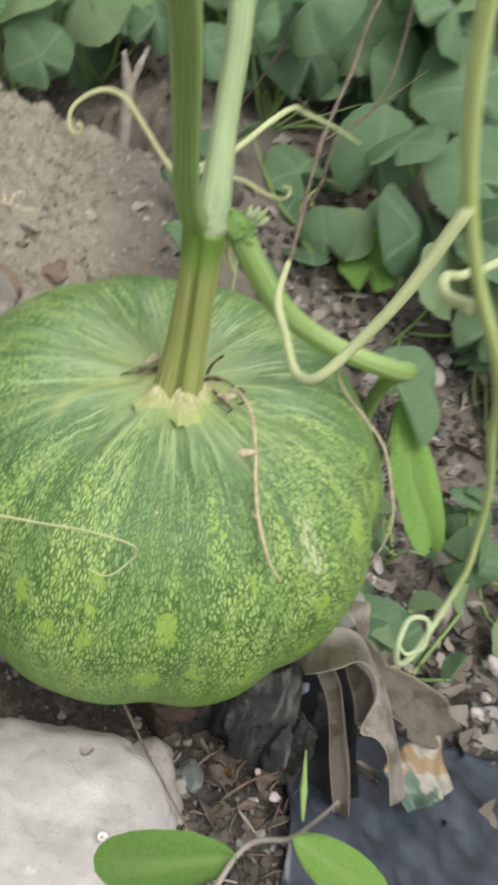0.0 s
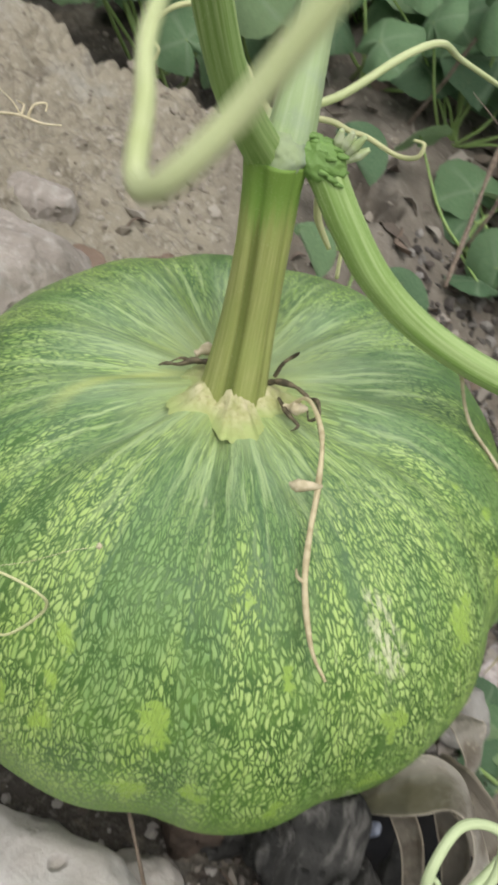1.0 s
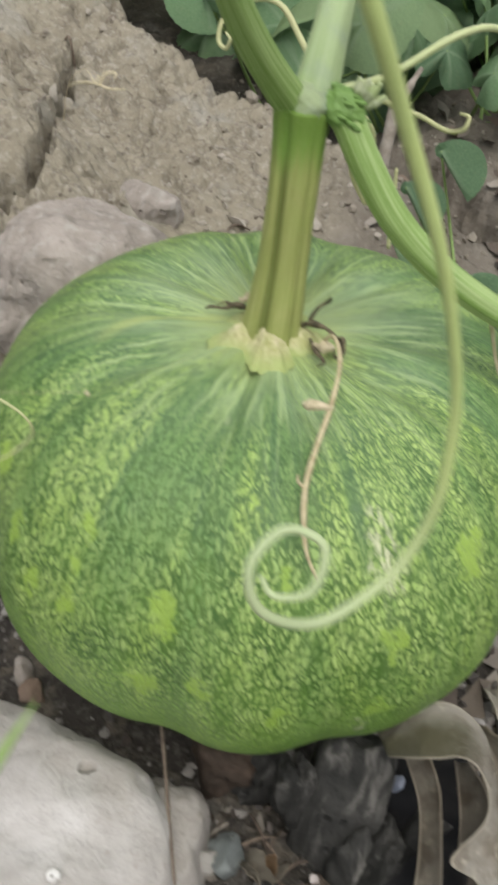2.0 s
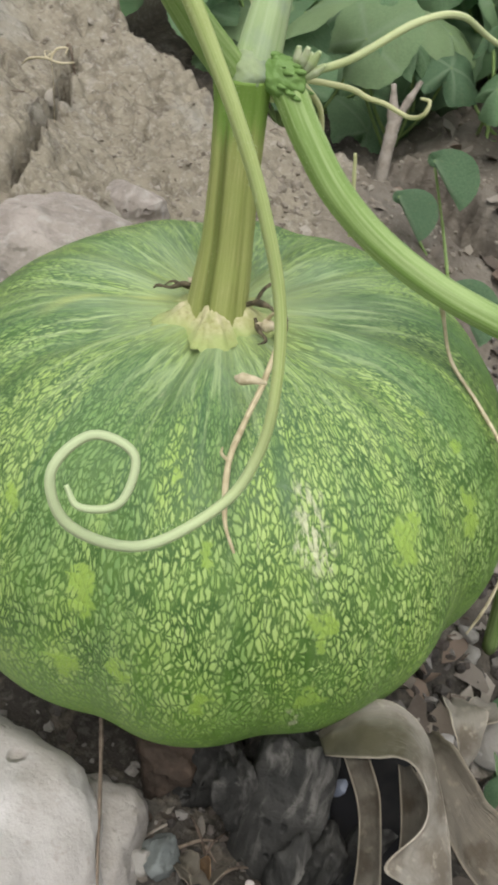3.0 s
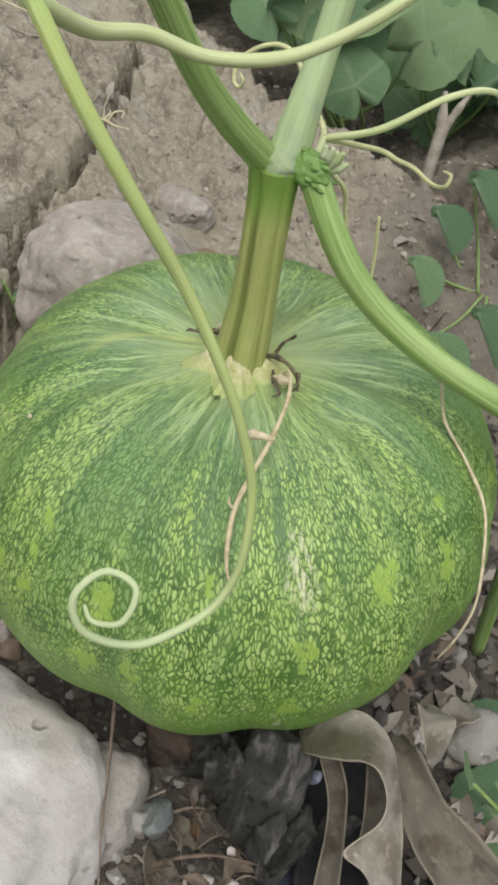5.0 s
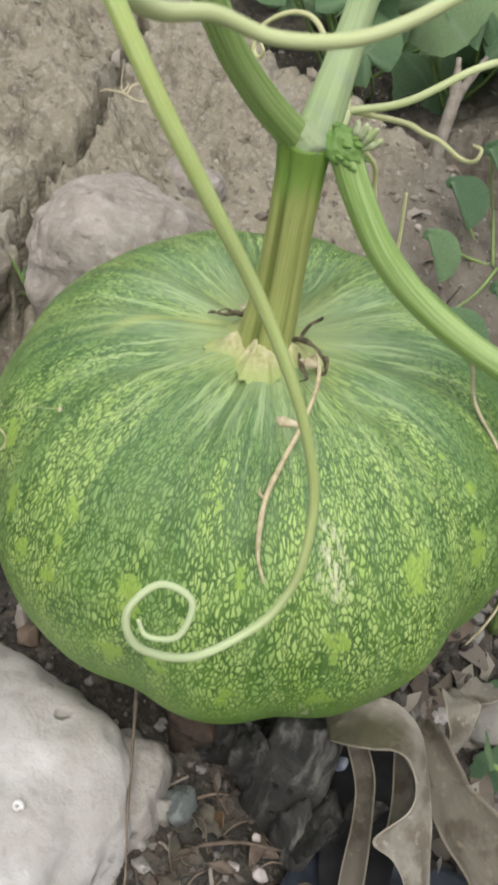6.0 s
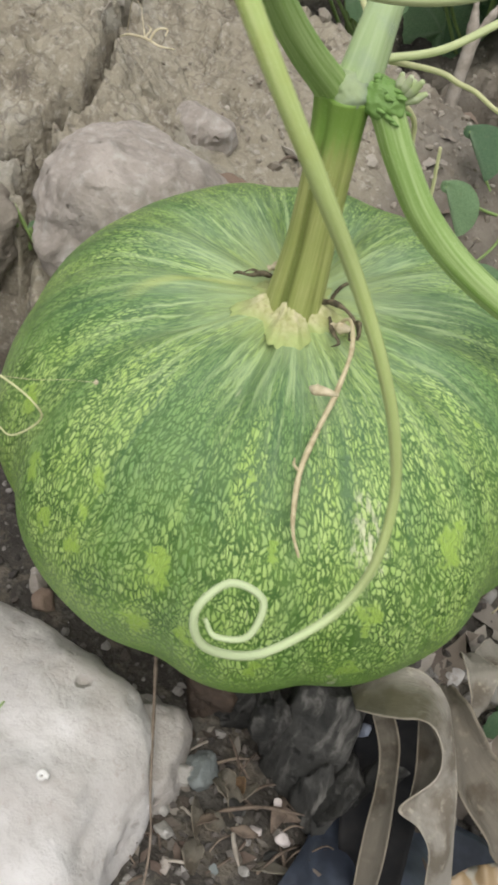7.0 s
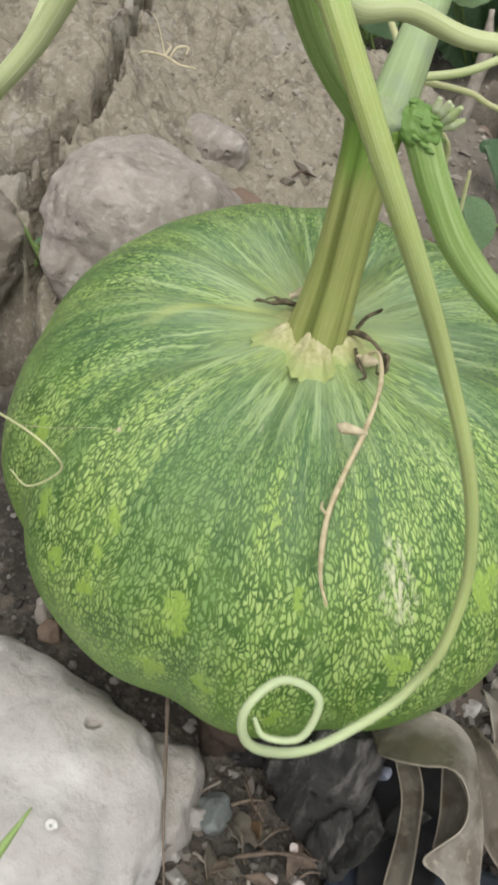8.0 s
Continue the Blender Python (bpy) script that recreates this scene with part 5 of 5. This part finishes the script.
def sheet(name, left, right, bulge, material, parent, label, seed, across=14, per=8):
    """A thin dry blade between two wavy edges, bulging towards the light."""
    a, c = smooth_curve(left, per), smooth_curve(right, per)
    off = Vector(np.random.RandomState(seed).uniform(-30, 30, 3))
    verts, uv = [], []
    for i in range(len(a)):
        for k in range(across + 1):
            s = k / across
            p = a[i] * (1 - s) + c[i] * s
            crease = noise.noise(Vector((i * .11, s * 2.0, 0)) + off) * .0022 + noise.noise(Vector((i * .35, s * 5, 4)) + off) * .0008
            rim = .0016 * max(0, abs(s - .5) * 2 - .8) / .2
            verts.append(p + np.array((-.03, -.40, .91)) * (bulge * math.sin(math.pi * s) + crease + rim) - np.array(parent.location))
            uv.append((s - .5, i * .06))
    q = across + 1
    faces = [(i * q + k, i * q + k + 1, (i + 1) * q + k + 1, (i + 1) * q + k) for i in range(len(a) - 1) for k in range(across)]
    ob = mesh_object(name, verts, faces, material, parent, label, uv)
    ob.modifiers.new("thickness", "SOLIDIFY").thickness = .0006
    return ob


EYEWARD = (-.03, -.40, .91)
curled = thing("dried_leaf", (.14, -.12, -.02), "big dry tan leaf, curled and wavy, lying beside the pumpkin", "leaf")
sheet("blade", [(0.1053, -0.0895, 0.0676), (0.115, -0.0904, 0.0745), (0.1244, -0.0883, 0.0783), (0.1321, -0.0848, 0.0793), (0.1393, -0.0841, 0.0755), (0.1463, -0.0892, 0.0684), (0.1476, -0.0981, 0.0622), (0.1394, -0.1133, 0.0535), (0.1505, -0.1141, 0.0477), (0.1591, -0.118, 0.0399), (0.1638, -0.1259, 0.0278), (0.1711, -0.1352, 0.0043)],
      [(0.0989, -0.0807, 0.0664), (0.1079, -0.074, 0.0797), (0.1176, -0.0683, 0.0862), (0.1287, -0.0671, 0.0842), (0.1392, -0.0699, 0.0765), (0.1472, -0.0775, 0.067), (0.1544, -0.0862, 0.0587), (0.1591, -0.0926, 0.0526), (0.1632, -0.0992, 0.0445), (0.1683, -0.1076, 0.0344), (0.1747, -0.1171, 0.0203), (0.1833, -0.126, -0.0034)], .0045, DRY_SHADED_FOOT, curled, "curled outer blade with a toothed wavy edge", 2)
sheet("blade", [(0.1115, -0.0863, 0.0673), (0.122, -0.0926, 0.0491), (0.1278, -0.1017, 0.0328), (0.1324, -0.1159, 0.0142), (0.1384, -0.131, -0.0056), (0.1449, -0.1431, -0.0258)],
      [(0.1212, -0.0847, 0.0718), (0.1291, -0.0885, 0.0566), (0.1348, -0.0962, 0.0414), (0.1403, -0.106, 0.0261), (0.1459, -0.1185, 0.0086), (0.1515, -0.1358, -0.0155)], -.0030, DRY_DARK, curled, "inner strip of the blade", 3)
# the curl's tan inner side; its shadow is painted as a darker brown
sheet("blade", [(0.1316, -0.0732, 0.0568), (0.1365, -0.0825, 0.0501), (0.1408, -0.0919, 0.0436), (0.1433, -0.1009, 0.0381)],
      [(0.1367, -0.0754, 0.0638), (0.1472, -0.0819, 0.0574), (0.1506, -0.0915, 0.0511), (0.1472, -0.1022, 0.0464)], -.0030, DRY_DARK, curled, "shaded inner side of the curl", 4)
second = blade("dried_leaf", [(.1371, -.0380, .0360), (.1456, -.0530, .0380), (.1611, -.0631, .0266), (.1824, -.0675, .0086), (.2066, -.0707, -.0095), (.2290, -.0731, -.0272)], [.006, .017, .027, .034, .036, .020], [40, 70, 80, 70, 50, 30], [20, 15, 10, 10, 5, 0], DRY_DARK, edge=.010, seed=6, face=EYEWARD)
tagged(second, "brown dry leaf with crinkled raised edges on the litter", "leaf")
wrapper = blade("wrapper", [(.188, -.112, -.030), (.200, -.104, -.026), (.212, -.096, -.026), (.226, -.088, -.034)], [.030, .040, .042, .034], [20, 40, 30, 30], [0, 8, -6, 0], PRINTED, edge=.007, seed=9, face=EYEWARD, thick=.0003)
tagged(wrapper, "torn printed plastic wrapper, orange and white, on the sheet", "wrapper")
pale_leaf = blade("dried_leaf", [(.1560, .0350, -.0560), (.1600, .0430, -.0500), (.1660, .0520, -.0500), (.1700, .0600, -.0560)], [.005, .018, .022, .005], [20, 50, 50, 20], [10, 20, 30, 20], DRY, edge=.003, seed=12, face=EYEWARD)
tagged(pale_leaf, "small pale dry leaf among the stones", "leaf")
for i in range(16):
    rng = np.random.RandomState(900 + i)
    x, y = (rng.uniform(.06, .115), rng.uniform(-.155, -.115)) if i < 9 else (rng.uniform(.15, .30), rng.uniform(-.02, .25))
    a, l = rng.uniform(0, 6.28), rng.uniform(.006, .011) * (1 if i < 9 else 1.8)
    d = np.array((math.cos(a), math.sin(a), 0)) * l
    z = on_ground(x, y) + .003
    t = blade("leaf_shard", [np.array((x, y, z)) - d, np.array((x, y, z + rng.uniform(.001, .004))), np.array((x, y, z + .001)) + d], [.002, l * .9, .001], [20, 60, 20], [rng.uniform(-40, 40)] * 3, (DRY_DARK, DRY_DARK, ROOT)[rng.randint(3)], edge=.001, seed=i, across=6, per=4, thick=.0004)
    tagged(t, "broken piece of dead brown leaf", "leaf", "leaf shards")


def litter(rows, material, seed, label):
    """Dead leaf flakes too small to tell apart."""
    rng = np.random.RandomState(seed)
    verts, faces, uv, n = [], [], [], 0
    for i in rows:
        if i >= 900:
            x, y = rng.uniform(.04, .15), rng.uniform(-.19, -.10)
        elif i >= 620:
            x, y = rng.uniform(.10, .42), rng.uniform(-.04, .62)
        elif i < 420:
            x, y = rng.uniform(.12, .48), rng.uniform(-.12, .62)
        elif i < 520:
            x, y = rng.uniform(-.05, .25), rng.uniform(.26, .8)
        else:
            x, y = rng.uniform(.04, .16), rng.uniform(-.19, -.08)
        size = rng.uniform(.006, .018) * (.32 if 520 <= i < 620 or i >= 900 else 1)
        m = np.array(Euler((rng.uniform(-.7, .7), rng.uniform(-.7, .7), rng.uniform(0, 6.28))).to_matrix())
        bend = rng.uniform(-.6, .6)
        q = []
        for u in np.linspace(-1, 1, 5):
            w = (1 - abs(u) ** 1.6) * rng.uniform(.25, .55) + .03
            for v in (-1, 0, 1):
                q.append((u, v * w, bend * u * u + .25 * abs(v) * rng.uniform(-.4, 1)))
                uv.append((v * .5, u))
        verts.append((np.array(q) * size) @ m.T + (x, y, on_ground(x, y) + size * .25))
        faces += [(n + 3 * a + k, n + 3 * a + k + 1, n + 3 * a + k + 4, n + 3 * a + k + 3) for a in range(4) for k in range(2)]
        n += 15
    return tagged(mesh_object("leaf_litter", np.vstack(verts), faces, material, None, "", uv), label, "leaf litter", kind="stuff")


litter(range(520), LITTER_DRY, 55, "scattered flakes of dead brown and tan leaves under the plants")
litter(range(620, 900), LITTER_DRY, 56, "crumpled dead leaves beside the fruit")
litter([*range(520, 590), *range(900, 1000)], LITTER, 57, "dark flakes of rotting leaves between the stones")


def plastic_sheet(name, x0, x1, y0, y1, lift, seed, label):
    rng = np.random.RandomState(seed)
    off = Vector(rng.uniform(-20, 20, 3))
    nx, ny = 36, 36
    verts = []
    for i in range(ny + 1):
        for k in range(nx + 1):
            u, v = k / nx, i / ny
            x = x0 + (x1 - x0) * u + .012 * noise.noise(Vector((v * 3, u, 0)) + off)
            y = y0 + (y1 - y0) * v + .012 * noise.noise(Vector((u * 3, v, 7)) + off)
            fold = abs(noise.noise(Vector((x * 28, y * 22, 1)) + off))
            verts.append((x, y, float(terrain(np.array([x]), np.array([y]))[0]) + lift + .016 * fold))
    faces = [(i * (nx + 1) + k, i * (nx + 1) + k + 1, (i + 1) * (nx + 1) + k + 1, (i + 1) * (nx + 1) + k) for i in range(ny) for k in range(nx)]
    ob = mesh_object(name, verts, faces, PLASTIC)
    ob.modifiers.new("thickness", "SOLIDIFY").thickness = .0004
    return tagged(ob, label, "plastic sheet")


plastic_sheet("plastic_sheet", .106, .30, -.215, -.055, .004, 1, "crumpled black plastic sheet on the ground")
# added sheet: blackens the gaps in the curled leaf, where only shade lies
flap = blade("shade_flap", [(.118, -.058, .050), (.124, -.070, .034), (.131, -.085, .014), (.138, -.103, -.006), (.146, -.125, -.022)], [.030, .036, .038, .036, .030], [20, 35, 30, 30, 20], [0, 5, 0, -5, 0], SHADE_BLACK, edge=.005, seed=31, face=EYEWARD, thick=.0004)
tagged(flap, "added black sheet standing in for the shade behind the curled leaf", "plastic sheet")

deadwood = tube("dead_stem", [(-.055, .450, .000), (-.0568, .460, .070), (-.0575, .473, .106), (-.0610, .480, .124), (-.066, .488, .142)], [.0068, .0058, .0054, .0044, .0024], WOOD_PALE, sides=14, wobble=.25, seed=4)
tagged(deadwood, "pale dead forked stem leaning against the bank", "stem")
v, f, uv = tube_data([(-.0575, .473, .106), (-.0540, .480, .120), (-.0490, .488, .134), (-.0440, .496, .146)], [.0048, .0042, .0034, .0018], sides=12, wobble=.25, seed=5)
mesh_object("fork", v - np.array(deadwood.location), f, WOOD_PALE, deadwood, "", uv)
for i, (pts, r, shoots) in enumerate([
        ([(.11, .33, .05), (.118, .38, .085), (.125, .42, .125), (.150, .50, .165), (.165, .55, .205), (.21, .63, .25), (.22, .66, .27), (.30, .75, .32)], .0021, ((2, .05, .03), (4, -.05, .05), (5, .06, .01))),
        ([(.13, .45, .02), (.142, .455, .06), (.148, .47, .10), (.175, .485, .13), (.19, .50, .17), (.20, .56, .23)], .0016, ((2, -.05, .03), (3, .05, .04))),
        ([(.05, .60, .04), (.075, .585, .10), (.10, .58, .16), (.15, .60, .20), (.18, .60, .24), (.30, .66, .30)], .0018, ((2, .03, .06), (3, -.02, .07)))]):
    t = tube("dry_twig", pts, [r, r * .9, r * .7, r * .4], ROOT_PALE, sides=8, wobble=.35, seed=20 + i)
    base = np.array(t.location)
    tagged(t, "bare brown branching twig standing in the undergrowth", "twig", "bare twigs")
    for k, dx, dz in shoots:
        p = np.array(pts[k])
        v, f, uv = tube_data([p, p + (dx * .5, .01, dz * .6), p + (dx, .03, dz)], [r * .6, r * .45, r * .2], sides=6, per=5, wobble=.3, seed=k)
        mesh_object("branch", v - base, f, ROOT_PALE, t, "", uv)
for i in [*range(44), *range(84, 120)]:
    rng = np.random.RandomState(500 + i)
    x, y = (rng.uniform(.045, .13), rng.uniform(-.185, -.108)) if i < 84 else (rng.uniform(.12, .24), rng.uniform(-.03, .15)) if i < 110 else (rng.uniform(-.35, -.10), rng.uniform(.22, .5))
    a, l = rng.uniform(0, 6.28), rng.uniform(.008, .03)
    d = np.array((math.cos(a), math.sin(a), 0)) * l
    p = np.array((x, y, on_ground(x, y) + .0012))
    q = p + d
    mid = p + d * .5 + (-d[1] * rng.uniform(-.12, .12), d[0] * rng.uniform(-.12, .12), rng.uniform(.0005, .003))
    q[2] = on_ground(q[0], q[1]) + .0012
    w = rng.uniform(.0003, .0010)
    t = tube("straw", [p, mid, q], [w, w * 1.1, w * .6], (ROOT, ROOT, ROOT, ROOT, ROOT_PALE, WOOD_PALE)[rng.randint(6)], sides=6, per=4, wobble=.3, seed=i)
    tagged(t, "short dry straw fibre on the soil", "straw", "loose straw")
lie = lambda x, y, up: (x, y, on_ground(x, y) + up)
fork = thing("dry_tendril", (-.250, .248, on_ground(-.250, .248)), "pale dry forked tendril on a thin stem over cracked clay", "tendril")
tube("stem", [(-.2500, .2480, on_ground(-.250, .248) - .004), (-.2050, .1900, .1950), (-.1350, .0950, .2450), (-.0950, .0380, .2680), (-.0825, .0209, .2712)], [.0003, .0002, .0002, .0002, .0004], STRAW_PALE, fork, sides=6)
tube("side_shoot", [(-.0981, .0260, .2653), (-.0920, .0232, .2690), (-.0825, .0209, .2712), (-.0745, .0190, .2712), (-.0662, .0169, .2733)], [.0003, .0005, .0006, .0005, .0003], STRAW_PALE, fork, sides=6)
tube("side_shoot", [(-.0825, .0209, .2712), (-.0850, .0290, .2710), (-.0905, .0350, .2690)], [.0005, .0004, .0002], STRAW_PALE, fork, sides=6)
tube("side_shoot", [(-.0800, .0205, .2712), (-.0790, .0240, .2745), (-.0755, .0262, .2750), (-.0745, .0235, .2735)], [.0005, .0005, .0004, .0003], STRAW_PALE, fork, sides=6)
for i in range(34):
    rng = np.random.RandomState(700 + i)
    x, y = (rng.uniform(.20, .34), rng.uniform(.27, .44)) if i < 16 else (rng.uniform(.19, .34), rng.uniform(-.02, .27))
    r = rng.uniform(.006, .017)
    rock("chip", (x, y, on_ground(x, y) + r * .4), (r, r * .7, r * .3), CHIP, "pale pinkish chip of rubble in the litter", 720 + i, tuple(rng.uniform(-40, 40, 2)) + (rng.uniform(0, 360),), 2, 0.6, 0.1, "rubble", 2.0, "rubble chips")
creeper((-0.2118, 0.0795), [(-0.2118, 0.0695, 0.1001, .012), (-0.2038, 0.0735, 0.0961, .011), (-0.2178, 0.0775, 0.1041, .010)],
        "tiny green seedling in a crack beside the stone", LEAF, "plain", seed=61)
blade_line = tube("dry_stalk", [lie(-.400, .225, .012), lie(-.385, .238, .022), lie(-.362, .258, .018), lie(-.340, .280, .006), lie(-.330, .290, .002)], [.0008, .0009, .0008, .0007, .0004], STRAW_PALE, sides=6, wobble=.2, seed=71)
tagged(blade_line, "thin pale dry stalk lying on the bank", "stalk")
upright = blade("dried_leaf", [(.1420, -.0060, .0180), (.1480, -.0150, .0300), (.1540, -.0250, .0320), (.1590, -.0370, .0200)], [.004, .018, .021, .004], [30, 60, 60, 30], [25, 30, 30, 20], DRY, edge=.004, seed=14, face=EYEWARD)
tagged(upright, "small pale dry leaf standing on edge in the litter", "leaf")
# bits between the stones
for at, size, m, label in (((.0880, -.1390, .004), (.0036, .0030, .0026), CHIP, "small white pebble on the dark litter"), ((.1010, -.1350, .003), (.0042, .0034, .0030), CHIP, "small whitish pebble on the dark litter"),
                           ((.0910, -.1215, .004), (.0024, .0022, .0020), CHIP, "tiny white pebble beside the dark slab"), ((.1120, -.0815, .0360), (.0018, .0030, .0068), PALE_BLUE, "pale bluish scrap of plastic beside the slab")):
    rock("chip", at, size, m, label, int(at[0] * 9000), (10, 20, 30), 3, 0.6, 0.3, "rubble", 2.6)
curl_straw = tube("straw", [(.0790, -.1400, .004), (.0800, -.1460, .006), (.0845, -.1520, .007), (.0900, -.1570, .004)], [.0007, .0011, .0011, .0006], WOOD_PALE, sides=7, wobble=.3, seed=81)
tagged(curl_straw, "short pale curved straw standing out of the litter", "straw")
brown_twig = tube("dry_twig", [(.0640, -.1450, .004), (.0720, -.1380, .007), (.0850, -.1290, .008), (.0950, -.1250, .008), (.1050, -.1200, .004)], [.0005, .0008, .0009, .0008, .0004], ROOT, sides=7, wobble=.4, seed=82)
tagged(brown_twig, "reddish-brown twig lying across the litter", "twig")
for i, (pts, w, m, label) in enumerate([
        ([(.0715, -.1260, .002), (.0720, -.1245, .009), (.0722, -.1235, .016)], [.006, .008, .002], RUST, "small rust-brown leaf tip standing in the litter"),
        ([(.0630, -.1430, .004), (.0690, -.1460, .008), (.0770, -.1460, .005)], [.003, .010, .002], DRY_DARK, "broken brown leaf piece on the litter"),
        ([(.0640, -.1560, .005), (.0680, -.1630, .009), (.0720, -.1710, .006)], [.004, .011, .003], DRY_DARK, "grey broken leaf piece on the litter"),
        ([(.0600, -.1240, .006), (.0650, -.1260, .010), (.0690, -.1290, .008)], [.004, .009, .003], DRY_DARK, "curled brown leaf scrap by the pebble")]):
    t = blade("leaf_shard", pts, w, [30, 70, 30], [10, 15, 10], m, edge=.0015, seed=90 + i, across=8, per=5, thick=.0004, face=EYEWARD)
    tagged(t, label, "leaf", "leaf shards")
